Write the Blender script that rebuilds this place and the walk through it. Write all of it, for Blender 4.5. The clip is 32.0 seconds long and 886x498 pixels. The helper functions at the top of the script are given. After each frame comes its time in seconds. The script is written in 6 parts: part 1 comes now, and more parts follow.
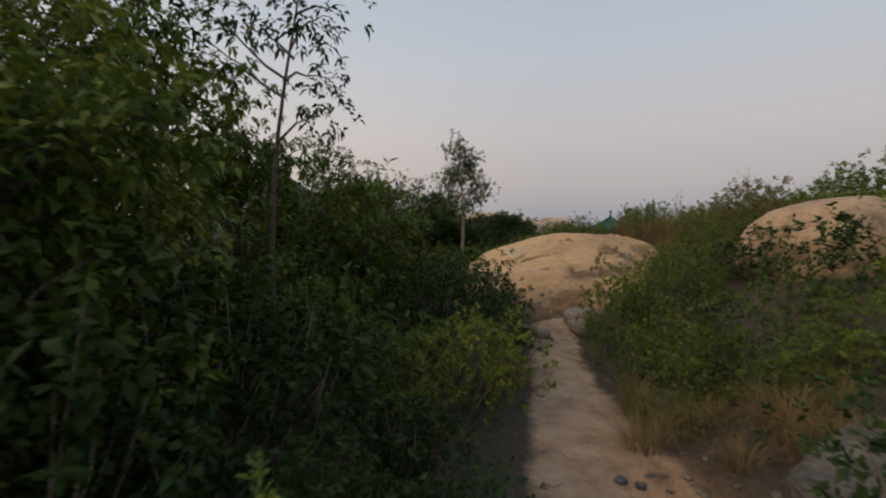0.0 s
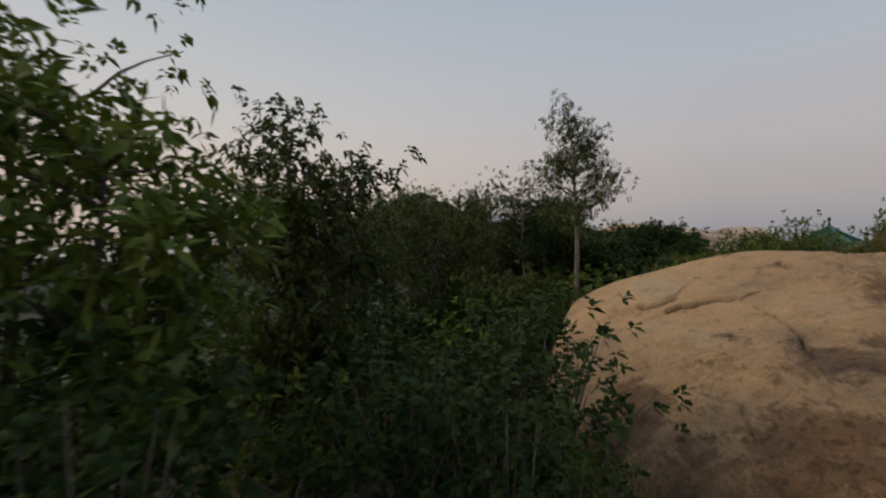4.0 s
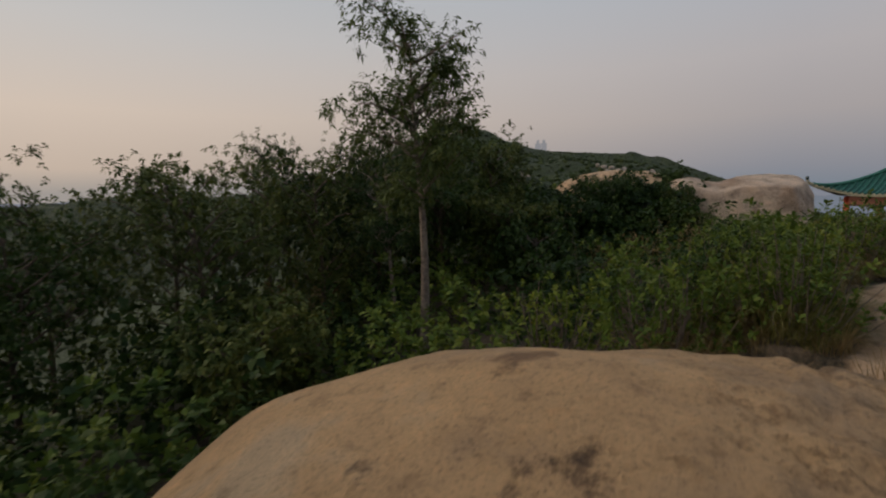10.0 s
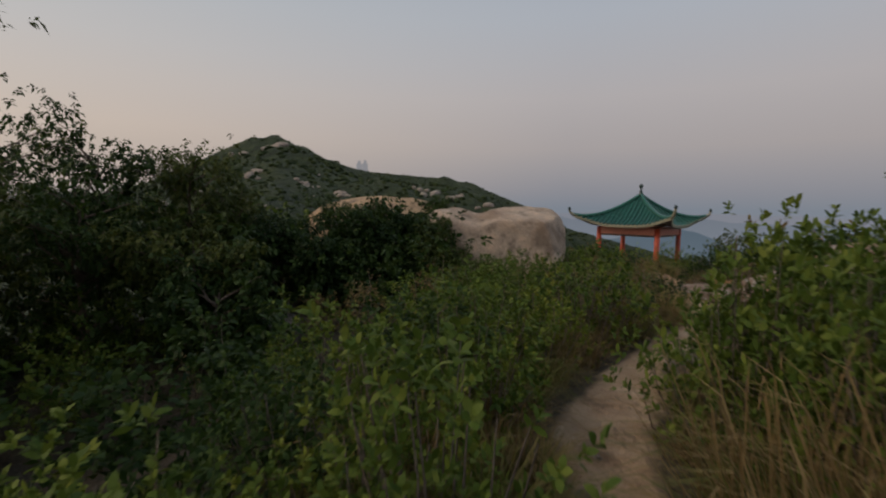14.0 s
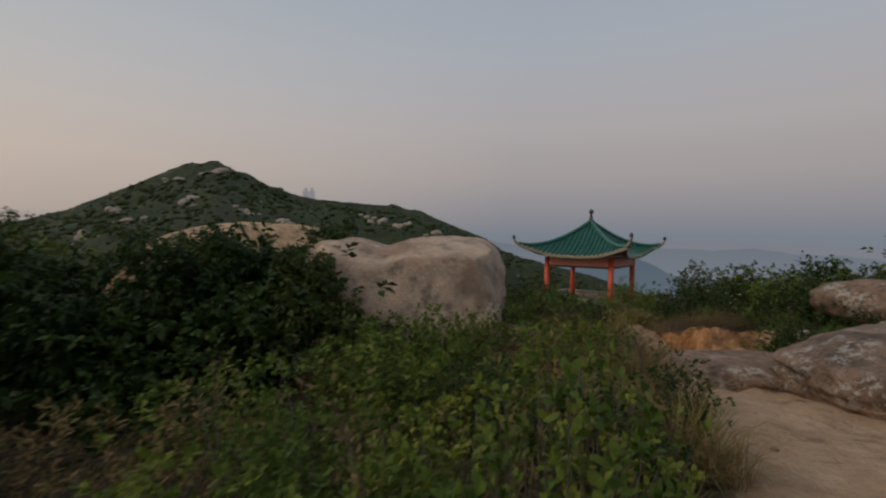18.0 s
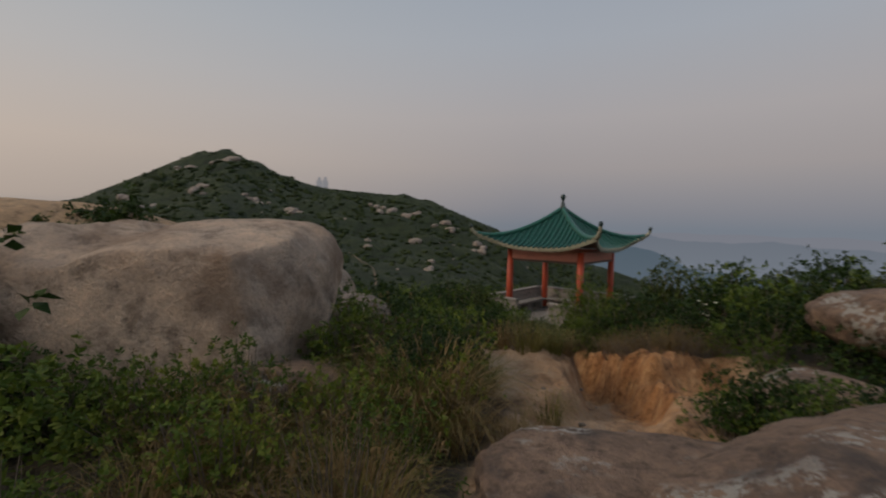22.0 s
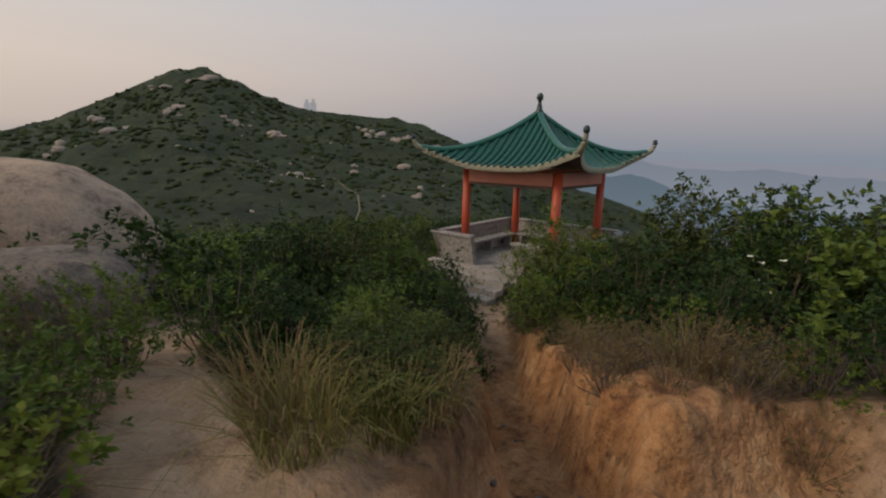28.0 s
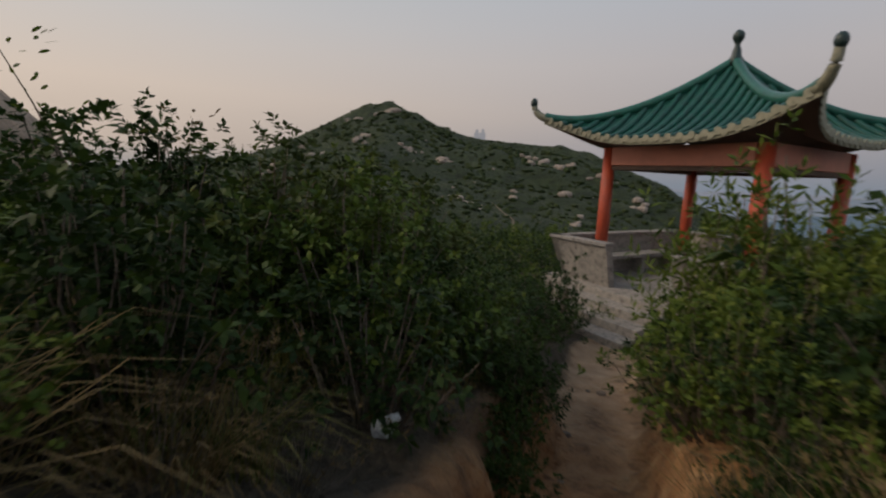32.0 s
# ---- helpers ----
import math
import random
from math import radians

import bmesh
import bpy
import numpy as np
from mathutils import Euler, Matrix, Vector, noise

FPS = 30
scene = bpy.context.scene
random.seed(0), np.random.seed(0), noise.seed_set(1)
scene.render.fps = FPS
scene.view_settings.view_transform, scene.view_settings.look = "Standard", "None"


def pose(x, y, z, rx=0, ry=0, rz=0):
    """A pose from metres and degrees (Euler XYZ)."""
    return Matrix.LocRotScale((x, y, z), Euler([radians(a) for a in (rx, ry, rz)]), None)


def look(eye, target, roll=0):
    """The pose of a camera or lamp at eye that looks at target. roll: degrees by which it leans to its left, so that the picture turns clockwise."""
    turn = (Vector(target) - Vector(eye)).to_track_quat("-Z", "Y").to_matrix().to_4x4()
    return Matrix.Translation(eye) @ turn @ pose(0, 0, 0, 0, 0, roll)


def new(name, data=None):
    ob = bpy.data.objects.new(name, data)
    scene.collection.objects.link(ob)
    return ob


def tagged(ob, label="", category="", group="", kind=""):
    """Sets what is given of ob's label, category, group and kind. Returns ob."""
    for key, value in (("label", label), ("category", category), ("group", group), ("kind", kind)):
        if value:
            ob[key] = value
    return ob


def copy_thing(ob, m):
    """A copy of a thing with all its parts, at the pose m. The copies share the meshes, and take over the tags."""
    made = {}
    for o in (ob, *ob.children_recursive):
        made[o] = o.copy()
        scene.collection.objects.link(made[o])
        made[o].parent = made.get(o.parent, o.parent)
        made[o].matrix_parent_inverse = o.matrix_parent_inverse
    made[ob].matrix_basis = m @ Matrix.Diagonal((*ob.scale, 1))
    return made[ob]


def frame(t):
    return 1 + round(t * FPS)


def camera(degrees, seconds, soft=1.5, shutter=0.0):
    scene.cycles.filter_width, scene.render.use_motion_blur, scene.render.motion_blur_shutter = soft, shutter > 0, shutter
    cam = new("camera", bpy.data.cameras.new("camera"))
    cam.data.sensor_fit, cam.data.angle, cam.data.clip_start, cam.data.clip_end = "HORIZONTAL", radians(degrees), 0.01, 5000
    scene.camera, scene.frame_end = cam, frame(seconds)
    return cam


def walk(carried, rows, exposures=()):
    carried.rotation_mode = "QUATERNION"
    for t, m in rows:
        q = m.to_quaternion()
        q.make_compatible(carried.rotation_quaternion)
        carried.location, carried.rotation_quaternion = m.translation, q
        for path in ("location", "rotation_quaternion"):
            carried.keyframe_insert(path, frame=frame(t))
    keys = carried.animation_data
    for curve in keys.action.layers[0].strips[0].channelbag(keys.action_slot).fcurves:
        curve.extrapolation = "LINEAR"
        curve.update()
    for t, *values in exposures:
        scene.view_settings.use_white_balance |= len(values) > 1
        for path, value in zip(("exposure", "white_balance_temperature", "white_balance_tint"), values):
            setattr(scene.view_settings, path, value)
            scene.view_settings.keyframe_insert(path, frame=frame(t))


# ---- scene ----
cam = camera(87.8, 32.0, soft=2.1, shutter=0.5)
METRES, EYE = 33.0, 1.62
ROWS = [
    (0.0, 0.0, 0.0, 0.0, 0.02, -1.1, -0.8),
    (0.5, 0.0064, 0.0187, -0.0013, 2.7, -0.75, -0.85),
    (1.0, 0.0122, 0.0395, -0.0035, 4.44, 0.29, -0.82),
    (1.5, 0.0216, 0.0647, -0.0008, 7.41, 0.45, -0.83),
    (2.0, 0.0299, 0.0852, 0.0014, 10.36, 0.45, -0.85),
    (2.5, 0.0331, 0.11, 0.0011, 14.29, 1.37, -0.85),
    (4.5, 0.0392, 0.1941, 0.0043, 18.94, 0.78, -0.52),
    (5.0, 0.0399, 0.216, 0.0017, 12.46, -0.43, -0.36),
    (5.5, 0.0509, 0.2364, 0.0014, -0.9, -1.52, -0.11),
    (6.0, 0.0664, 0.2501, 0.0024, -17.07, -2.52, 0.05),
    (6.5, 0.0807, 0.2632, 0.0102, -19.53, -2.71, 0.08),
    (7.0, 0.094, 0.2712, 0.0131, -17.68, -3.21, -0.04),
    (7.5, 0.0999, 0.277, 0.0179, -14.16, -5.51, -0.15),
    (8.0, 0.1082, 0.2888, 0.0152, -9.5, -5.54, -0.09),
    (8.5, 0.1139, 0.2992, 0.0202, 2.41, -6.1, 0.21),
    (9.0, 0.118, 0.3116, 0.0276, 16.96, -7.25, 0.6),
    (9.5, 0.1133, 0.3266, 0.0288, 24.73, -6.99, 0.68),
    (10.0, 0.1149, 0.3436, 0.0363, 24.37, -7.61, 0.85),
    (10.5, 0.1175, 0.359, 0.0377, 21.52, -7.74, 0.05),
    (11.0, 0.1208, 0.374, 0.0347, 16.66, -7.43, -0.08),
    (11.5, 0.1251, 0.388, 0.0385, 12.96, -7.43, -0.09),
    (12.0, 0.1314, 0.3999, 0.0409, 8.74, -7.04, -0.19),
    (12.5, 0.1351, 0.4091, 0.0406, 4.45, -6.41, -0.41),
    (13.0, 0.1419, 0.4187, 0.0446, 1.97, -6.52, -0.48),
    (13.5, 0.1501, 0.4276, 0.0447, 1.82, -6.14, -0.53),
    (14.0, 0.1529, 0.4386, 0.0423, 2.75, -5.25, -0.81),
    (14.5, 0.158, 0.4546, 0.0435, 6.84, -4.26, -0.93),
    (16.5, 0.1687, 0.5024, 0.0473, 5.17, -4.51, -0.66),
    (17.0, 0.1697, 0.5133, 0.0469, 4.68, -3.14, -0.57),
    (17.5, 0.175, 0.5255, 0.0461, 1.1, -2.22, -0.73),
    (18.0, 0.1795, 0.5417, 0.0438, -3.48, -1.74, -0.59),
    (18.5, 0.187, 0.555, 0.0466, -6.65, -1.21, -0.48),
    (19.0, 0.1947, 0.5631, 0.0461, -9.44, -0.08, -0.7),
    (19.5, 0.2053, 0.5733, 0.0455, -10.36, 0.39, -0.66),
    (20.0, 0.2182, 0.5828, 0.0459, -10.35, -0.24, -0.67),
    (20.5, 0.2273, 0.5924, 0.0443, -11.06, -0.31, -0.87),
    (21.0, 0.2395, 0.6022, 0.0449, -10.43, -1.43, -0.86),
    (21.5, 0.2539, 0.6124, 0.0436, -7.57, -2.8, -0.88),
    (22.0, 0.2653, 0.6235, 0.0422, -1.72, -2.97, -1.08),
    (22.5, 0.2699, 0.6318, 0.045, 4.75, -3.17, -1.12),
    (23.0, 0.2713, 0.6432, 0.0452, 7.65, -4.39, -1.15),
    (23.5, 0.2723, 0.6623, 0.0432, 6.98, -6.74, -1.09),
    (24.0, 0.2743, 0.6796, 0.0425, 4.25, -8.45, -0.94),
    (24.5, 0.2788, 0.6949, 0.0411, 1.24, -9.17, -0.9),
    (25.0, 0.288, 0.7069, 0.042, -1.56, -9.64, -1.01),
    (25.5, 0.2967, 0.7166, 0.0431, -4.2, -9.06, -0.92),
    (27.5, 0.3189, 0.7497, 0.032, -3.29, -11.08, -1.26),
    (28.0, 0.3235, 0.7552, 0.0302, -2.42, -11.98, -1.26),
    (28.5, 0.3269, 0.7632, 0.0232, -2.27, -11.58, -1.26),
    (29.0, 0.3338, 0.7736, 0.0159, -3.76, -10.55, -1.38),
    (29.5, 0.3422, 0.7896, 0.0128, -2.29, -11.64, -1.65),
    (30.0, 0.348, 0.8031, 0.009, 0.56, -12.39, -1.88),
    (30.5, 0.3499, 0.8172, 0.0051, 4.67, -11.16, -2.09),
    (31.0, 0.3519, 0.8292, 0.0038, 7.86, -9.76, -2.41),
    (31.5, 0.3543, 0.8478, -0.003, 12.31, -9.83, -2.55),
    (32.0, 0.3527, 0.8631, -0.0053, 17.5, -9.15, -2.51),
]

EXPOSURES = [(0.0, 0.4), (2.5, 0.33), (4.5, 0.1), (5.0, 0.02), (6.0, 0.32), (8.0, 0.22), (9.0, 0.25), (10.0, 0.08), (11.0, 0.0), (13.0, 0.06), (17.0, 0.03), (19.0, -0.1), (21.0, -0.14), (23.0, -0.05),
             (24.0, 0.0), (25.0, 0.45), (28.0, 0.34), (30.0, 0.42), (31.0, 0.54), (32.0, 0.14)]
walk(cam, [(t, pose(METRES * x, METRES * y, EYE + METRES * z, 90 + pitch, roll, yaw)) for t, x, y, z, yaw, pitch, roll in ROWS], EXPOSURES)

# ---- sky and sun: dusk, the sun just gone on the left behind the walker ----
GLOW_YAW = 105.0
world = bpy.data.worlds.new("dusk_sky")
scene.world = world
world.use_nodes = True
wn, wl = world.node_tree.nodes, world.node_tree.links
wn.clear()
w_out = wn.new("ShaderNodeOutputWorld")
w_bg = wn.new("ShaderNodeBackground")
w_co = wn.new("ShaderNodeTexCoord")
w_sep = wn.new("ShaderNodeSeparateXYZ")
w_ramp = wn.new("ShaderNodeValToRGB")
w_warm = wn.new("ShaderNodeValToRGB")
w_dot = wn.new("ShaderNodeVectorMath")
w_dot.operation = "DOT_PRODUCT"
w_dot.inputs[1].default_value = (-math.sin(radians(GLOW_YAW)), math.cos(radians(GLOW_YAW)), 0.0)
w_map = wn.new("ShaderNodeMapRange")
w_map.inputs["From Min"].default_value, w_map.inputs["From Max"].default_value = -0.45, 0.75
w_mix = wn.new("ShaderNodeMix")
w_mix.data_type = "RGBA"
wl.new(w_co.outputs["Generated"], w_sep.inputs[0])
wl.new(w_co.outputs["Generated"], w_dot.inputs[0])
wl.new(w_dot.outputs["Value"], w_map.inputs["Value"])


def stops(ramp, rows):
    el = ramp.color_ramp.elements
    while len(el) > 1:
        el.remove(el[-1])
    el[0].position, el[0].color = rows[0][0], (*rows[0][1], 1)
    for at, col in rows[1:]:
        el.new(at).color = (*col, 1)


SKY_AWAY = [(0.0, (0.19, 0.215, 0.255)), (0.03, (0.235, 0.24, 0.27)), (0.12, (0.355, 0.325, 0.325)), (0.22, (0.405, 0.38, 0.385)),
            (0.36, (0.375, 0.40, 0.445)), (0.60, (0.29, 0.35, 0.435)), (1.0, (0.23, 0.285, 0.36))]
SKY_GLOW = [(0.0, (0.33, 0.30, 0.275)), (0.04, (0.52, 0.42, 0.345)), (0.14, (0.60, 0.50, 0.42)), (0.28, (0.52, 0.50, 0.485)),
            (0.45, (0.41, 0.445, 0.475)), (0.65, (0.31, 0.355, 0.42)), (1.0, (0.23, 0.285, 0.36))]
stops(w_ramp, SKY_AWAY)
stops(w_warm, SKY_GLOW)
wl.new(w_sep.outputs["Z"], w_ramp.inputs[0])
wl.new(w_sep.outputs["Z"], w_warm.inputs[0])
wl.new(w_map.outputs[0], w_mix.inputs["Factor"])
wl.new(w_ramp.outputs[0], w_mix.inputs["A"])
wl.new(w_warm.outputs[0], w_mix.inputs["B"])
wl.new(w_mix.outputs["Result"], w_bg.inputs["Color"])
w_bg.inputs["Strength"].default_value = 1.0
wl.new(w_bg.outputs[0], w_out.inputs["Surface"])

sun_data = bpy.data.lights.new("sun", "SUN")
sun_data.energy, sun_data.angle, sun_data.color = 1.25, radians(28), (1.0, 0.80, 0.58)
sun = new("sun", sun_data)
sun.matrix_world = look((-30 * math.sin(radians(GLOW_YAW)), 30 * math.cos(radians(GLOW_YAW)), 26), (0, 0, 0))


# ---- materials ----
def material(name, rough=0.8, metal=0.0):
    m = bpy.data.materials.new(name)
    m.use_nodes = True
    b = m.node_tree.nodes["Principled BSDF"]
    b.inputs["Roughness"].default_value, b.inputs["Metallic"].default_value = rough, metal
    return m, m.node_tree.nodes, m.node_tree.links, b


def noise_tex(n, l, scale, detail=6, rough=0.6, coords=None):
    t = n.new("ShaderNodeTexNoise")
    t.inputs["Scale"].default_value, t.inputs["Detail"].default_value, t.inputs["Roughness"].default_value = scale, detail, rough
    if coords is not None:
        l.new(coords, t.inputs["Vector"])
    return t


def ramp_of(n, l, value, rows):
    r = n.new("ShaderNodeValToRGB")
    stops(r, rows)
    l.new(value, r.inputs[0])
    return r


def blend(n, l, fac, a, b, mode="MIX"):
    x = n.new("ShaderNodeMix")
    x.data_type, x.blend_type = "RGBA", mode
    for sock, v in (("Factor", fac), ("A", a), ("B", b)):
        if isinstance(v, (int, float)):
            x.inputs[sock].default_value = v
        elif isinstance(v, tuple):
            x.inputs[sock].default_value = (*v, 1)
        else:
            l.new(v, x.inputs[sock])
    return x.outputs["Result"]


def bump(n, l, b, height, strength, dist):
    k = n.new("ShaderNodeBump")
    k.inputs["Strength"].default_value, k.inputs["Distance"].default_value = strength, dist
    l.new(height, k.inputs["Height"])
    l.new(k.outputs[0], b.inputs["Normal"])


def weathered(name, col_a, col_b, stain=(0.08, 0.075, 0.07), stain_at=0.62, scale=3.0, fine=40.0, rough=0.85, relief=0.4, dist=0.02, stain_scale=0.9, lichen=0.0):
    """Stone, concrete, plaster: two tones, fine speckle, dark stains, relief."""
    m, n, l, b = material(name, rough)
    co = n.new("ShaderNodeNewGeometry").outputs["Position"]
    big = noise_tex(n, l, scale, 5, 0.6, co)
    small = noise_tex(n, l, fine, 4, 0.7, co)
    spots = noise_tex(n, l, stain_scale, 7, 0.68, co)
    base = blend(n, l, ramp_of(n, l, big.outputs[0], [(0.35, (0, 0, 0)), (0.68, (1, 1, 1))]).outputs[0], col_a, col_b)
    speck = ramp_of(n, l, small.outputs[0], [(0.3, (0.72, 0.72, 0.72)), (0.5, (1, 1, 1)), (0.75, (1.12, 1.1, 1.08))])
    base = blend(n, l, 1.0, base, speck.outputs[0], "MULTIPLY")
    mott = noise_tex(n, l, scale * 3.4, 8, 0.72, co)
    base = blend(n, l, 1.0, base, ramp_of(n, l, mott.outputs[0], [(0.36, (0.50, 0.48, 0.47)), (0.47, (0.96, 0.95, 0.95)), (0.64, (1.28, 1.22, 1.16))]).outputs[0], "MULTIPLY")
    mask = ramp_of(n, l, spots.outputs[0], [(stain_at - 0.03, (0, 0, 0)), (stain_at + 0.09, (0.85, 0.85, 0.85))])
    base = blend(n, l, mask.outputs[0], base, stain)
    if lichen:
        patch, crust = noise_tex(n, l, 1.3, 3, 0.5, co), noise_tex(n, l, 11, 6, 0.7, co)
        k = n.new("ShaderNodeMath")
        k.operation = "MULTIPLY"
        l.new(ramp_of(n, l, patch.outputs[0], [(0.52, (0, 0, 0)), (0.60, (1, 1, 1))]).outputs[0], k.inputs[0])
        l.new(ramp_of(n, l, crust.outputs[0], [(0.50, (0, 0, 0)), (0.55, (lichen, lichen, lichen))]).outputs[0], k.inputs[1])
        base = blend(n, l, k.outputs[0], base, (0.58, 0.55, 0.50))
    l.new(base, b.inputs["Base Color"])
    h = n.new("ShaderNodeMath")
    h.operation = "ADD"
    l.new(mott.outputs[0], h.inputs[0])
    l.new(small.outputs[0], h.inputs[1])
    bump(n, l, b, h.outputs[0], min(1.0, relief * 1.6), dist * 1.5)
    return m


def foliage(name, cols, rough=0.55, glow=0.25, spread=0.5):
    """Leaves: tone by island and by plant, some light through the blade."""
    m, n, l, b = material(name, rough)
    geo = n.new("ShaderNodeNewGeometry")
    info = n.new("ShaderNodeObjectInfo")
    clump = noise_tex(n, l, 2.6, 3, 0.6, geo.outputs["Position"])
    k = n.new("ShaderNodeMath")
    k.operation = "MULTIPLY_ADD"
    l.new(info.outputs["Random"], k.inputs[0])
    k.inputs[1].default_value = 0.25 * spread / 0.5
    k.inputs[2].default_value = -0.28
    k2 = n.new("ShaderNodeMath")
    k2.operation = "MULTIPLY_ADD"
    l.new(geo.outputs["Random Per Island"], k2.inputs[0])
    k2.inputs[1].default_value = 0.42
    l.new(k.outputs[0], k2.inputs[2])
    d = n.new("ShaderNodeMath")
    d.operation = "MULTIPLY_ADD"
    l.new(clump.outputs[0], d.inputs[0])
    d.inputs[1].default_value = 1.15
    l.new(k2.outputs[0], d.inputs[2])
    r = ramp_of(n, l, d.outputs[0], [(i / (len(cols) - 1), c) for i, c in enumerate(cols)])
    l.new(r.outputs[0], b.inputs["Base Color"])
    b.inputs["Specular IOR Level"].default_value = 0.16
    tr = n.new("ShaderNodeBsdfTranslucent")
    l.new(r.outputs[0], tr.inputs["Color"])
    mx = n.new("ShaderNodeMixShader")
    mx.inputs[0].default_value = glow
    l.new(b.outputs[0], mx.inputs[1])
    l.new(tr.outputs[0], mx.inputs[2])
    l.new(mx.outputs[0], n["Material Output"].inputs["Surface"])
    return m


def plain_paint(name, col, dirt_or_shade, rough=0.55, scale=6.0, amount=0.5, relief=0.1):
    m, n, l, b = material(name, rough)
    co = n.new("ShaderNodeNewGeometry").outputs["Position"]
    t = noise_tex(n, l, scale, 7, 0.65, co)
    mask = ramp_of(n, l, t.outputs[0], [(0.45, (0, 0, 0)), (0.75, (amount, amount, amount))])
    l.new(blend(n, l, mask.outputs[0], col, dirt_or_shade), b.inputs["Base Color"])
    t2 = noise_tex(n, l, 60, 3, 0.6, co)
    bump(n, l, b, t2.outputs[0], relief, 0.01)
    return m


MAT_SLAB = weathered("dome_granite", (0.52, 0.36, 0.215), (0.41, 0.275, 0.165), (0.13, 0.105, 0.095), 0.605, 1.6, 34, 0.9, 0.5, 0.03, 0.75)


def slab_granite():
    """Tan granite: warm and grey tones, chipped and pitted, dark biofilm in patches, a darker front foot, greyer worn
    stretches.
    """
    m, n, l, b = material("slab_granite", 0.92)
    co = n.new("ShaderNodeNewGeometry").outputs["Position"]
    big = noise_tex(n, l, 0.8, 6, 0.6, co)
    mid = noise_tex(n, l, 4.5, 9, 0.74, co)
    fine = noise_tex(n, l, 38, 6, 0.78, co)
    patch_noise = noise_tex(n, l, 1.7, 10, 0.76, co)
    tone = ramp_of(n, l, big.outputs[0], [(0.34, (0.47, 0.325, 0.20)), (0.46, (0.60, 0.392, 0.212)), (0.56, (0.66, 0.432, 0.232)), (0.66, (0.585, 0.43, 0.275))])
    c = blend(n, l, 1.0, tone.outputs[0], ramp_of(n, l, mid.outputs[0], [(0.34, (0.66, 0.64, 0.62)), (0.45, (0.96, 0.95, 0.94)), (0.55, (1.03, 1.02, 1.0)), (0.66, (1.20, 1.15, 1.08))]).outputs[0], "MULTIPLY")
    c = blend(n, l, 1.0, c, ramp_of(n, l, fine.outputs[0], [(0.34, (0.60, 0.59, 0.58)), (0.45, (0.97, 0.97, 0.96)), (0.64, (1.12, 1.10, 1.08))]).outputs[0], "MULTIPLY")

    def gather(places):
        """How strongly a patch shows: noise raised by soft humps."""
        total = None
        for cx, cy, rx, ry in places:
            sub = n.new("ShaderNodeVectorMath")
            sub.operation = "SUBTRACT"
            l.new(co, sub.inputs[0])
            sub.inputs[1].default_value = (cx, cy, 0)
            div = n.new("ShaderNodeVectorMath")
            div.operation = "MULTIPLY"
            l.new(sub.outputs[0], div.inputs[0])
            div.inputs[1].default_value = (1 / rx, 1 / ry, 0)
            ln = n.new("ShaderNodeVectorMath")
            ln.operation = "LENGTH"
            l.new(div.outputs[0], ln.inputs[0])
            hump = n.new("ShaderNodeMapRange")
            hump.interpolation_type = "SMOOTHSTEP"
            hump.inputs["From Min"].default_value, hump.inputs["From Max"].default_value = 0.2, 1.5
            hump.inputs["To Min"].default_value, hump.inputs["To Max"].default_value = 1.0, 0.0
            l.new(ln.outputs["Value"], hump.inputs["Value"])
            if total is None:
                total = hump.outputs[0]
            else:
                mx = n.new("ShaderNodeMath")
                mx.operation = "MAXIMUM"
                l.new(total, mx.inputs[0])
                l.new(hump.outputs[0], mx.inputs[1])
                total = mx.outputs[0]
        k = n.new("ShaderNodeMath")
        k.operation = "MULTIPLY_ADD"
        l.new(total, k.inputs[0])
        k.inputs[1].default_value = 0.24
        l.new(patch_noise.outputs[0], k.inputs[2])
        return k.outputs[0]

    # the long hump at y 9.8 darkens the foot of the front
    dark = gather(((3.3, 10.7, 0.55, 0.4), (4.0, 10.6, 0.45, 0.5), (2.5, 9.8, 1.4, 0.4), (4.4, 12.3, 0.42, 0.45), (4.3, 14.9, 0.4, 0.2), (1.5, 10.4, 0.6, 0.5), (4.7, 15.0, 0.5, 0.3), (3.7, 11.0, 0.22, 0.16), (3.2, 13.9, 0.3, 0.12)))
    grey = gather(((4.75, 10.7, 0.6, 0.9), (4.95, 11.7, 0.5, 0.8), (4.35, 10.1, 0.5, 0.4), (5.4, 12.4, 0.4, 0.7), (5.0, 14.4, 0.6, 0.4)))
    c = blend(n, l, ramp_of(n, l, grey, [(0.60, (0, 0, 0)), (0.70, (0.9, 0.9, 0.9))]).outputs[0], c, (0.50, 0.52, 0.56), "MULTIPLY")
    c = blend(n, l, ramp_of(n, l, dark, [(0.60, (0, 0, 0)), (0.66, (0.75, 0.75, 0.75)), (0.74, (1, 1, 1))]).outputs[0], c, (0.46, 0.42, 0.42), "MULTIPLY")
    chips = noise_tex(n, l, 9, 8, 0.72, co)
    rough_zone = gather(((4.9, 12.0, 1.3, 2.6), (3.4, 10.2, 2.0, 1.1), (4.6, 14.6, 1.4, 0.9)))
    ck = n.new("ShaderNodeMath")
    ck.operation = "MULTIPLY"
    l.new(ramp_of(n, l, chips.outputs[0], [(0.54, (0, 0, 0)), (0.60, (0.55, 0.55, 0.55)), (0.70, (0.8, 0.8, 0.8))]).outputs[0], ck.inputs[0])
    l.new(ramp_of(n, l, rough_zone, [(0.48, (0, 0, 0)), (0.72, (1, 1, 1))]).outputs[0], ck.inputs[1])
    # cavity shade of the chips, painted as a dark tint where they sink in
    c = blend(n, l, ck.outputs[0], c, (0.45, 0.42, 0.40), "MULTIPLY")
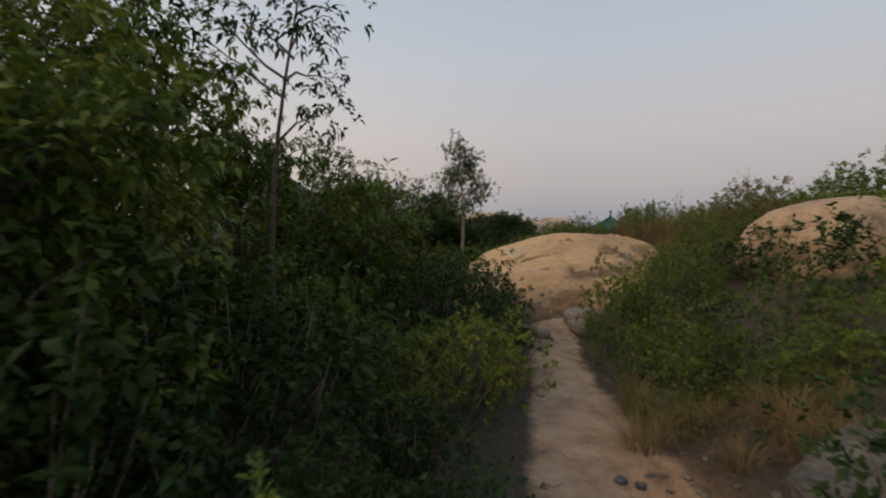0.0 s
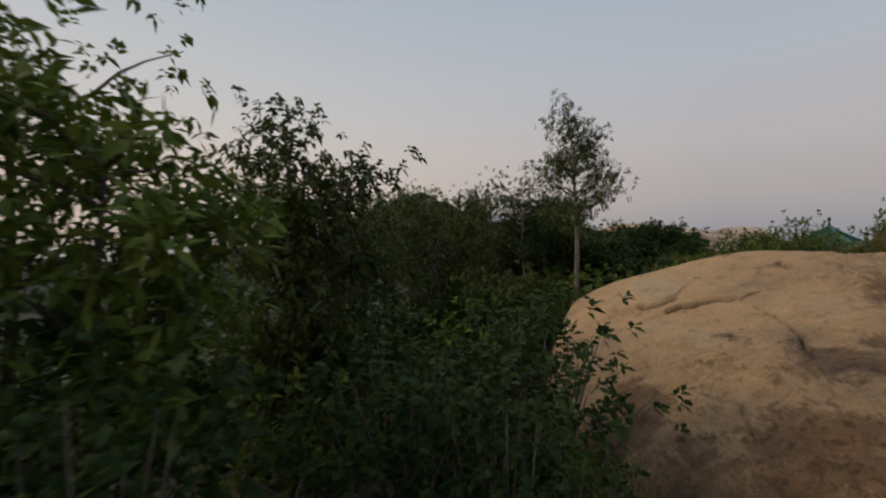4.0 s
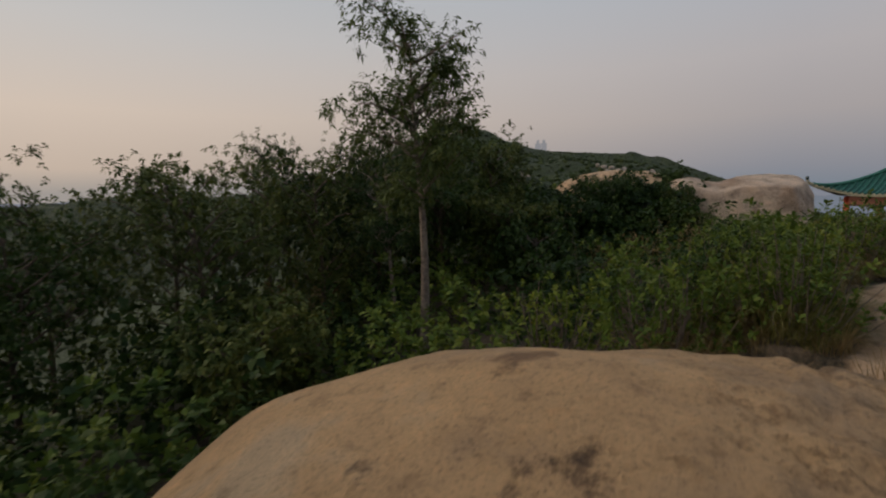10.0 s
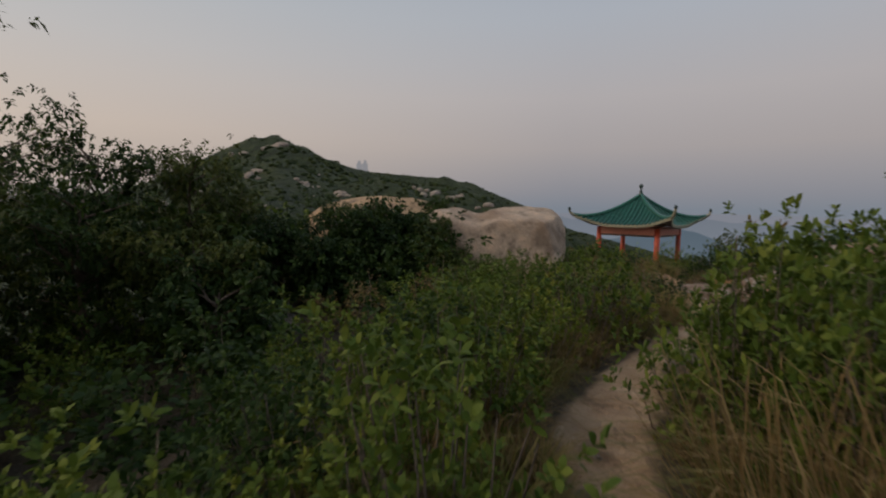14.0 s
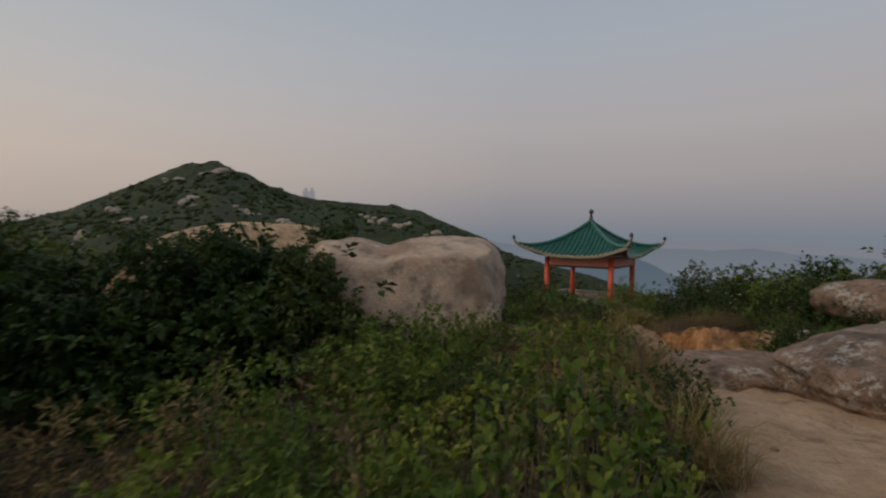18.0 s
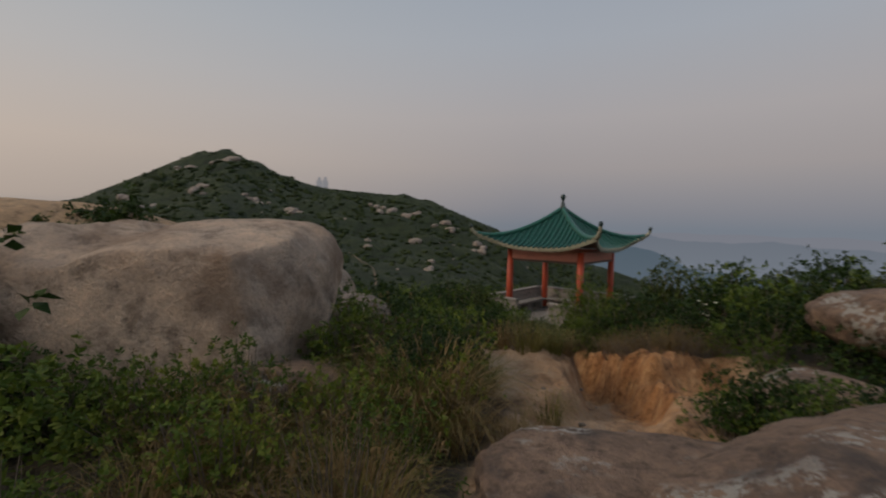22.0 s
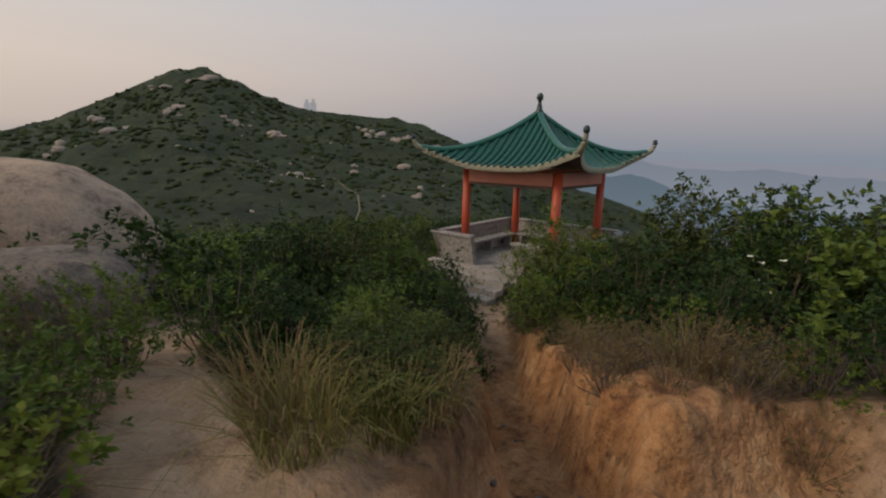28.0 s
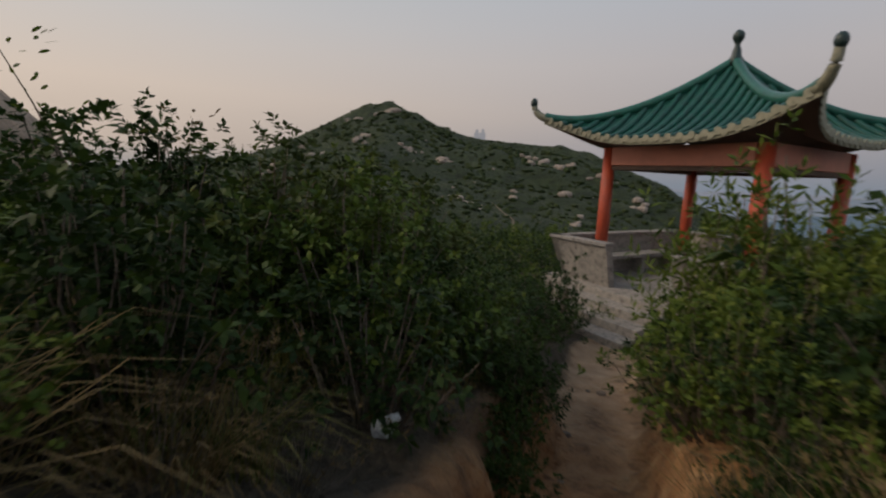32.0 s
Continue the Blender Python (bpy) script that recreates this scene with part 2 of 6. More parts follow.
    # the crack's shade is put into the colour, near-black along its line
    dirt_or_shade = n.new("ShaderNodeVertexColor")
    dirt_or_shade.layer_name = "crack"
    c = blend(n, l, dirt_or_shade.outputs["Color"], c, (0.035, 0.028, 0.024))
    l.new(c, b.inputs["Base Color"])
    h = n.new("ShaderNodeMath")
    h.operation = "MULTIPLY_ADD"
    l.new(mid.outputs[0], h.inputs[0])
    h.inputs[1].default_value = 1.5
    l.new(fine.outputs[0], h.inputs[2])
    flaky = n.new("ShaderNodeMath")
    flaky.operation = "MULTIPLY_ADD"
    l.new(ck.outputs[0], flaky.inputs[0])
    flaky.inputs[1].default_value = -1.6
    l.new(h.outputs[0], flaky.inputs[2])
    bump(n, l, b, flaky.outputs[0], 1.0, 0.045)
    return m


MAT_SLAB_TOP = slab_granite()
MAT_BOULDER = weathered("boulder_granite", (0.58, 0.46, 0.36), (0.43, 0.32, 0.24), (0.30, 0.20, 0.135), 0.54, 0.9, 26, 0.9, 0.6, 0.04, 0.75)
MAT_OUTCROP = weathered("outcrop_granite", (0.36, 0.245, 0.175), (0.22, 0.15, 0.11), (0.10, 0.08, 0.072), 0.55, 2.2, 28, 0.9, 0.9, 0.05, 1.1, 0.85)
MAT_LICHEN = weathered("lichen_granite", (0.40, 0.35, 0.31), (0.29, 0.25, 0.22), (0.13, 0.12, 0.11), 0.56, 2.0, 26, 0.9, 0.7, 0.04, 1.1, 0.9)
MAT_STONE = weathered("loose_stone", (0.30, 0.25, 0.205), (0.21, 0.17, 0.14), (0.12, 0.11, 0.10), 0.6, 5, 50, 0.9, 0.6, 0.02, 2.5)
MAT_DARKSTONE = weathered("dark_stone", (0.20, 0.17, 0.15), (0.14, 0.12, 0.105), (0.08, 0.07, 0.065), 0.58, 4, 40, 0.9, 0.7, 0.03, 2.0)
MAT_HILLROCK = weathered("hill_boulder", (0.40, 0.34, 0.29), (0.30, 0.25, 0.215), (0.16, 0.15, 0.13), 0.6, 0.5, 3, 0.9, 0.4, 0.2, 0.3)
MAT_CONCRETE = weathered("old_concrete", (0.36, 0.33, 0.30), (0.28, 0.26, 0.24), (0.15, 0.14, 0.13), 0.62, 3, 45, 0.9, 0.3, 0.01, 1.6)
MAT_CAP = weathered("concrete_cap", (0.33, 0.31, 0.29), (0.26, 0.24, 0.23), (0.14, 0.13, 0.12), 0.6, 4, 45, 0.9, 0.3, 0.01, 2.0)
MAT_BARK = weathered("bark", (0.17, 0.125, 0.095), (0.10, 0.075, 0.06), (0.05, 0.04, 0.035), 0.6, 9, 60, 0.9, 0.7, 0.02, 3)
MAT_PALEBARK = weathered("pale_bark", (0.30, 0.245, 0.20), (0.20, 0.155, 0.125), (0.09, 0.07, 0.06), 0.6, 7, 60, 0.9, 0.6, 0.02, 3)
MAT_TWIG = weathered("twig", (0.20, 0.165, 0.13), (0.13, 0.10, 0.08), (0.07, 0.06, 0.05), 0.62, 9, 60, 0.9, 0.3, 0.01, 3)
MAT_LEAF_DARK = foliage("leaf_dark", [(0.008, 0.018, 0.005), (0.015, 0.033, 0.008), (0.028, 0.054, 0.011), (0.055, 0.088, 0.016)])
MAT_LEAF_MID = foliage("leaf_mid", [(0.022, 0.044, 0.009), (0.046, 0.082, 0.014), (0.086, 0.130, 0.020), (0.170, 0.202, 0.036)])
MAT_LEAF_OLIVE = foliage("leaf_olive", [(0.016, 0.028, 0.008), (0.034, 0.052, 0.013), (0.062, 0.084, 0.019), (0.120, 0.132, 0.030)])
MAT_LEAF_LIGHT = foliage("leaf_light", [(0.042, 0.076, 0.012), (0.086, 0.128, 0.017), (0.152, 0.188, 0.027), (0.245, 0.252, 0.042)])
MAT_LEAF_DRY = foliage("leaf_dry", [(0.065, 0.052, 0.022), (0.120, 0.085, 0.038), (0.185, 0.125, 0.055), (0.120, 0.125, 0.034)])
MAT_LEAF_TREE = foliage("leaf_tree", [(0.018, 0.032, 0.010), (0.038, 0.060, 0.016), (0.064, 0.090, 0.022), (0.112, 0.134, 0.034)])
MAT_GRASS = foliage("grass_green", [(0.046, 0.060, 0.015), (0.092, 0.105, 0.025), (0.160, 0.152, 0.042), (0.25, 0.20, 0.075)], 0.6)
MAT_STRAW = foliage("grass_dry", [(0.12, 0.080, 0.032), (0.195, 0.130, 0.055), (0.275, 0.190, 0.088), (0.15, 0.122, 0.038)], 0.65)
MAT_HILLGREEN = foliage("hill_scrub", [(0.013, 0.023, 0.009), (0.022, 0.036, 0.012), (0.038, 0.053, 0.016), (0.066, 0.076, 0.024)], 0.8, 0.0, 0.0)
MAT_RED = plain_paint("red_paint", (0.52, 0.082, 0.035), (0.30, 0.07, 0.045), 0.5, 5, 0.6)
MAT_BEAM = plain_paint("beam_paint", (0.62, 0.235, 0.155), (0.42, 0.17, 0.12), 0.6, 4, 0.6)
MAT_TILE = plain_paint("green_glazed_tile", (0.016, 0.10, 0.075), (0.018, 0.045, 0.04), 0.28, 7, 0.8, 0.2)
MAT_RIDGE = plain_paint("ridge_tile", (0.022, 0.135, 0.10), (0.025, 0.06, 0.05), 0.35, 9, 0.8, 0.2)
MAT_TRIM = plain_paint("eave_trim", (0.34, 0.32, 0.23), (0.12, 0.13, 0.09), 0.6, 9, 0.9, 0.2)
MAT_SOFFIT = plain_paint("soffit_wood", (0.12, 0.075, 0.055), (0.06, 0.04, 0.035), 0.8, 5, 0.7)
MAT_HORN = plain_paint("dark_finial", (0.022, 0.045, 0.042), (0.015, 0.02, 0.02), 0.4, 9, 0.6)
MAT_PLASTIC = plain_paint("white_plastic", (0.70, 0.71, 0.72), (0.5, 0.5, 0.5), 0.45, 8, 0.5)
MAT_PETAL = foliage("petal", [(0.70, 0.66, 0.45), (0.8, 0.78, 0.62)], 0.6, 0.2, 0.0)


def soil_material():
    """Bare sandy trail, orange subsoil and dark litter, mixed by the ground's own masks."""
    m, n, l, b = material("hillside_soil", 0.95)
    co = n.new("ShaderNodeNewGeometry").outputs["Position"]
    trail = n.new("ShaderNodeVertexColor")
    trail.layer_name = "wear"
    sep = n.new("ShaderNodeSeparateColor")
    l.new(trail.outputs["Color"], sep.inputs[0])
    mid = noise_tex(n, l, 2.6, 6, 0.66, co)
    fine = noise_tex(n, l, 30, 5, 0.7, co)
    grit = noise_tex(n, l, 90, 3, 0.7, co)
    litter = ramp_of(n, l, fine.outputs[0], [(0.3, (0.028, 0.022, 0.015)), (0.55, (0.065, 0.05, 0.032)), (0.75, (0.12, 0.092, 0.06))])
    sand = ramp_of(n, l, mid.outputs[0], [(0.32, (0.17, 0.108, 0.066)), (0.44, (0.34, 0.225, 0.140)), (0.56, (0.40, 0.278, 0.182)), (0.7, (0.48, 0.35, 0.24))])
    orange = ramp_of(n, l, mid.outputs[0], [(0.33, (0.17, 0.070, 0.027)), (0.44, (0.36, 0.172, 0.068)), (0.56, (0.44, 0.228, 0.097)), (0.70, (0.53, 0.325, 0.158))])
    runs = n.new("ShaderNodeMapping")
    runs.inputs["Scale"].default_value = (9, 9, 1.6)
    l.new(co, runs.inputs["Vector"])
    rill = noise_tex(n, l, 1.0, 7, 0.7, runs.outputs[0])
    orange_c = blend(n, l, 1.0, orange.outputs[0], ramp_of(n, l, rill.outputs[0], [(0.36, (0.45, 0.42, 0.40)), (0.47, (0.95, 0.94, 0.93)), (0.62, (1.15, 1.14, 1.12))]).outputs[0], "MULTIPLY")
    far = noise_tex(n, l, 0.12, 8, 0.7, co)
    scrub = ramp_of(n, l, far.outputs[0], [(0.35, (0.022, 0.034, 0.016)), (0.6, (0.045, 0.06, 0.024))])
    c = blend(n, l, sep.outputs[2], litter.outputs[0], scrub.outputs[0])
    wob = n.new("ShaderNodeMath")
    wob.operation = "MULTIPLY_ADD"
    l.new(mid.outputs[0], wob.inputs[0])
    wob.inputs[1].default_value = 0.8
    l.new(sep.outputs[0], wob.inputs[2])
    edge = ramp_of(n, l, wob.outputs[0], [(0.62, (0, 0, 0)), (0.92, (1, 1, 1))])
    c = blend(n, l, edge.outputs[0], c, sand.outputs[0])
    c = blend(n, l, sep.outputs[1], c, orange_c)
    speck = ramp_of(n, l, grit.outputs[0], [(0.3, (0.86, 0.86, 0.86)), (0.6, (1.04, 1.04, 1.04))])
    l.new(blend(n, l, 1.0, c, speck.outputs[0], "MULTIPLY"), b.inputs["Base Color"])
    lump = noise_tex(n, l, 5, 4, 0.6, co)
    hh = n.new("ShaderNodeMath")
    hh.operation = "MULTIPLY_ADD"
    l.new(lump.outputs[0], hh.inputs[0])
    hh.inputs[1].default_value = 9.0
    l.new(fine.outputs[0], hh.inputs[2])
    bump(n, l, b, hh.outputs[0], 0.8, 0.02)
    return m


MAT_SOIL = soil_material()
MAT_SOIL_PLAIN = weathered("path_sand", (0.30, 0.22, 0.155), (0.22, 0.16, 0.11), (0.12, 0.09, 0.06), 0.62, 1.0, 8, 0.95, 0.3, 0.03, 0.5)


def painted_haze(name, low, high, z0, z1):
    # air haze painted as a glowing colour, blended by height; takes no light
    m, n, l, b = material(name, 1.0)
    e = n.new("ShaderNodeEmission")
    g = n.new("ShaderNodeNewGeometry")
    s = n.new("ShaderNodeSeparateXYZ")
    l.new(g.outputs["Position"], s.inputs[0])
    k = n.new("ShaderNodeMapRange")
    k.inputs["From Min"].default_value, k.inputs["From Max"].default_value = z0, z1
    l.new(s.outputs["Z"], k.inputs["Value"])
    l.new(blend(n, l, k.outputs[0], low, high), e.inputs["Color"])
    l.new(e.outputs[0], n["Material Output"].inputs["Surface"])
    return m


# ---- mesh helpers ----
RNG = np.random.default_rng(7)


def mesh_of(name, verts, faces, mat=None, smooth=False):
    """A mesh from arrays; faces all of one size."""
    verts, faces = np.asarray(verts, float), np.asarray(faces, int)
    me = bpy.data.meshes.new(name)
    k = faces.shape[1]
    me.vertices.add(len(verts))
    me.vertices.foreach_set("co", verts.ravel())
    me.loops.add(faces.size)
    me.loops.foreach_set("vertex_index", faces.ravel())
    me.polygons.add(len(faces))
    me.polygons.foreach_set("loop_start", np.arange(0, faces.size, k))
    me.polygons.foreach_set("loop_total", np.full(len(faces), k))
    me.polygons.foreach_set("use_smooth", np.full(len(faces), smooth))
    me.update(calc_edges=True)
    if mat:
        me.materials.append(mat)
    return me


def part(name, bm, mat, parent, label="", smooth=False):
    """One mesh object under a thing, from a bmesh or a ready mesh."""
    if isinstance(bm, bpy.types.Mesh):
        me = bm
    else:
        me = bpy.data.meshes.new(name)
        bm.normal_update()
        bm.to_mesh(me)
        bm.free()
        for p in me.polygons:
            p.use_smooth = smooth
    if mat and not me.materials:
        me.materials.append(mat)
    ob = new(name, me)
    ob.parent = parent
    return tagged(ob, label)


def box(size, at=(0, 0, 0), bevel=0.0, turn=None):
    bm = bmesh.new()
    bmesh.ops.create_cube(bm, size=1.0)
    bmesh.ops.scale(bm, vec=size, verts=bm.verts)
    if bevel:
        bmesh.ops.bevel(bm, geom=bm.edges[:], offset=bevel, segments=2, affect="EDGES", profile=0.5)
    if turn:
        bmesh.ops.transform(bm, matrix=turn, verts=bm.verts)
    bmesh.ops.translate(bm, vec=at, verts=bm.verts)
    return bm


def tube(points, radii, sides=6, cap=True):
    """Arrays of a tapered tube along points (quads)."""
    P, R = np.asarray(points, float), np.asarray(radii, float)
    T = np.gradient(P, axis=0)
    T /= np.linalg.norm(T, axis=1)[:, None] + 1e-9
    ref = np.where(np.abs(T[:, 2:3]) > 0.9, np.array([[1.0, 0, 0]]), np.array([[0, 0, 1.0]]))
    A = np.cross(T, ref)
    A /= np.linalg.norm(A, axis=1)[:, None] + 1e-9
    B = np.cross(T, A)
    an = np.linspace(0, 2 * math.pi, sides, endpoint=False)
    V = (P[:, None] + R[:, None, None] * (A[:, None] * np.cos(an)[None, :, None] + B[:, None] * np.sin(an)[None, :, None])).reshape(-1, 3)
    n = len(P)
    i, j = np.meshgrid(np.arange(n - 1), np.arange(sides), indexing="ij")
    F = np.stack([i * sides + j, i * sides + (j + 1) % sides, (i + 1) * sides + (j + 1) % sides, (i + 1) * sides + j], -1).reshape(-1, 4)
    return V, F


def joined(chunks):
    Vs, Fs, o = [], [], 0
    for V, F in chunks:
        Vs.append(V)
        Fs.append(np.asarray(F) + o)
        o += len(V)
    return np.concatenate(Vs), np.concatenate(Fs)


def unit(v):
    return v / (np.linalg.norm(v, axis=-1, keepdims=True) + 1e-9)


def leaves(base, along, length, width, rng, droop=0.25, simple=False):
    """Folded pointed leaves, four triangles each, or two."""
    n = len(base)
    d = unit(along)
    side = unit(np.cross(d, unit(rng.normal(size=(n, 3)) * 0.5 + np.array([0, 0, 1.0]))))
    up = np.cross(side, d)
    L = (length * rng.uniform(0.65, 1.25, n))[:, None]
    W = (width * rng.uniform(0.7, 1.2, n))[:, None]
    dn = np.array([0, 0, -1.0])
    a = base + d * L * 0.33 + dn * L * droop * 0.08
    b = base + d * L * 0.70 + dn * L * droop * 0.4
    tip = base + d * L + dn * L * droop
    if simple:
        m = base + d * L * 0.48 + dn * L * droop * 0.2 + up * W * 0.1
        V = np.stack([base, m + side * W * 0.55, m - side * W * 0.55, tip], 1).reshape(-1, 3)
        F = (np.arange(n)[:, None, None] * 4 + np.array([[0, 1, 2], [1, 3, 2]])[None]).reshape(-1, 3)
        return V, F
    V = np.stack([base, a + side * W * 0.5 + up * W * 0.12, a - side * W * 0.5 + up * W * 0.12,
                  b + side * W * 0.42 + up * W * 0.1, b - side * W * 0.42 + up * W * 0.1, tip], 1).reshape(-1, 3)
    tri = np.array([[0, 1, 2], [1, 3, 2], [2, 3, 4], [3, 5, 4]])
    F = (np.arange(n)[:, None, None] * 6 + tri[None]).reshape(-1, 3)
    return V, F


def blades(base, lean, height, width, rng):
    """Bent grass blades, five triangles each."""
    n = len(base)
    H = (height * rng.uniform(0.55, 1.15, n))[:, None]
    out = lean.copy()
    out[:, 2] = 0
    side = unit(np.cross(np.array([[0, 0, 1.0]]) + 0 * out, out + 1e-3)) * (width * rng.uniform(0.6, 1.2, n))[:, None]
    k = np.linalg.norm(out, axis=1)[:, None]
    p0 = base
    p1 = base + out * H * 0.25 + np.array([0, 0, 1.0]) * H * 0.45
    p2 = base + out * H * 0.65 + np.array([0, 0, 1.0]) * H * (0.82 - 0.15 * k)
    p3 = base + out * H * 1.15 + np.array([0, 0, 1.0]) * H * (1.0 - 0.5 * k)
    V = np.stack([p0 + side, p0 - side, p1 + side * 0.9, p1 - side * 0.9, p2 + side * 0.6, p2 - side * 0.6, p3], 1).reshape(-1, 3)
    tri = np.array([[0, 1, 2], [1, 3, 2], [2, 3, 4], [3, 5, 4], [4, 5, 6]])
    F = (np.arange(n)[:, None, None] * 7 + tri[None]).reshape(-1, 3)
    return V, F


# ---- the line of the trail and the shape of the hillside ----
TRAIL = np.array([(-1.2, -8, 0.0), (0.3, 0, 0.0), (1.0, 2.9, 0.0), (1.6, 6.2, 0.0), (1.9, 8.4, 0.02), (3.5, 9.5, 0.45), (3.95, 10.6, 0.85),
                  (4.3, 12.5, 1.22), (5.0, 14.5, 1.45), (5.8, 16.3, 1.56), (5.95, 17.5, 1.57), (7.0, 19.0, 1.58), (8.6, 20.6, 1.5),
                  (9.3, 22.2, 1.45), (9.9, 24.0, 1.3), (10.7, 25.2, 0.98), (11.3, 26.4, 0.5), (11.6, 27.6, 0.18), (11.7, 28.8, -0.15),
                  (11.75, 31, -0.4), (11.85, 33.3, -0.75), (12.25, 35.4, -1.08), (12.9, 37.0, -1.15)])
_t = np.concatenate([[0], np.cumsum(np.linalg.norm(np.diff(TRAIL, axis=0), axis=1))])
_s = np.arange(0, _t[-1], 0.2)
LINE = np.stack([np.interp(_s, _t, TRAIL[:, i]) for i in range(3)], 1)
for _ in range(3):
    LINE[1:-1] = (LINE[:-2] + 2 * LINE[1:-1] + LINE[2:]) / 4
WAY = unit(np.gradient(LINE[:, :2], axis=0))

PAV, PAV_TURN, PAV_FLOOR = (14.03, 38.69), radians(-42.2), -0.56


def wave(x, y, scale, seed=0):
    """Smooth cheap noise from a few crossed sines, about -1 to 1."""
    r = np.random.default_rng(100 + seed)
    z = np.zeros_like(np.asarray(x, float))
    for k in range(7):
        a, f, p = r.uniform(0, math.pi * 2), r.uniform(0.6, 2.4) / scale, r.uniform(0, 6.3)
        z = z + np.sin((x * math.cos(a) + y * math.sin(a)) * f * 2.4 + p) / (0.6 + 0.5 * k)
    return z / 3.2


_TABLE = np.random.default_rng(9).uniform(-1, 1, (64, 64))


def fbm(x, y, scale, octaves=4, seed=0, ridged=False):
    """Fractal value noise, about -1 to 1; ridged gives sharp crests."""
    total, amp, norm = np.zeros_like(np.asarray(x, float)), 1.0, 0.0
    for o in range(octaves):
        u, v = x / scale * 2 ** o + 17.3 * (seed + o), y / scale * 2 ** o + 9.1 * (seed + 2 * o)
        i, j = np.floor(u).astype(int), np.floor(v).astype(int)
        fu, fv = u - i, v - j
        fu, fv = fu * fu * (3 - 2 * fu), fv * fv * (3 - 2 * fv)
        a = _TABLE[i % 64, j % 64] * (1 - fu) + _TABLE[(i + 1) % 64, j % 64] * fu
        b = _TABLE[i % 64, (j + 1) % 64] * (1 - fu) + _TABLE[(i + 1) % 64, (j + 1) % 64] * fu
        q = a * (1 - fv) + b * fv
        total = total + amp * ((1 - 2 * np.abs(q)) if ridged else q)
        norm, amp = norm + amp, amp * 0.5
    return total / norm


def to_trail(x, y):
    """Distance to the trail, the side (left is positive), and the trail's height, for arrays."""
    x, y = np.asarray(x, float).ravel(), np.asarray(y, float).ravel()
    D, S, Z = np.empty(len(x)), np.empty(len(x)), np.empty(len(x))
    for i in range(0, len(x), 20000):
        dx, dy = x[i:i + 20000, None] - LINE[None, :, 0], y[i:i + 20000, None] - LINE[None, :, 1]
        d2 = dx * dx + dy * dy
        k = d2.argmin(1)
        a = np.arange(len(k))
        D[i:i + 20000] = np.sqrt(d2[a, k])
        S[i:i + 20000] = np.sign(WAY[k, 0] * dy[a, k] - WAY[k, 1] * dx[a, k])
        w = 1 / (d2 + 0.15) ** 2
        Z[i:i + 20000] = (w * LINE[None, :, 2]).sum(1) / w.sum(1)
    return D, S, Z


def slab_half(y):
    k = np.clip((y - 11.0) / 2.2, 0, 1)
    return 2.2 + 1.05 * k * k * (3 - 2 * k)


def slab_r(x, y):
    u, v = (x - 3.25) / np.where(x > 3.25, slab_half(y), 2.75), (y - 12.4) / 3.25
    return (np.abs(u) ** 2.4 + np.abs(v) ** 2.4) ** (1 / 2.4)


def slab_z(x, y):
    r = np.minimum(slab_r(x, y), 1.0)
    hump = 0.30 * np.exp(-((x - 3.8) / 0.9) ** 2 - ((y - 9.8) / 0.75) ** 2)
    return -0.3 + (y - 9.2) / 6.4 * 1.8 + 0.8 * np.maximum(0, 1 - r ** 2.2) ** 0.6 + 0.12 * (x - 2.9) + hump - 0.46 * np.clip((y - 13.8) / 1.5, 0, 1) ** 1.2 - 0.09 * np.exp(-((y - 12.3) / 0.7) ** 2) + 0.09 * np.exp(-((y - 13.8) / 0.8) ** 2 - ((x - 3.5) / 1.1) ** 2)


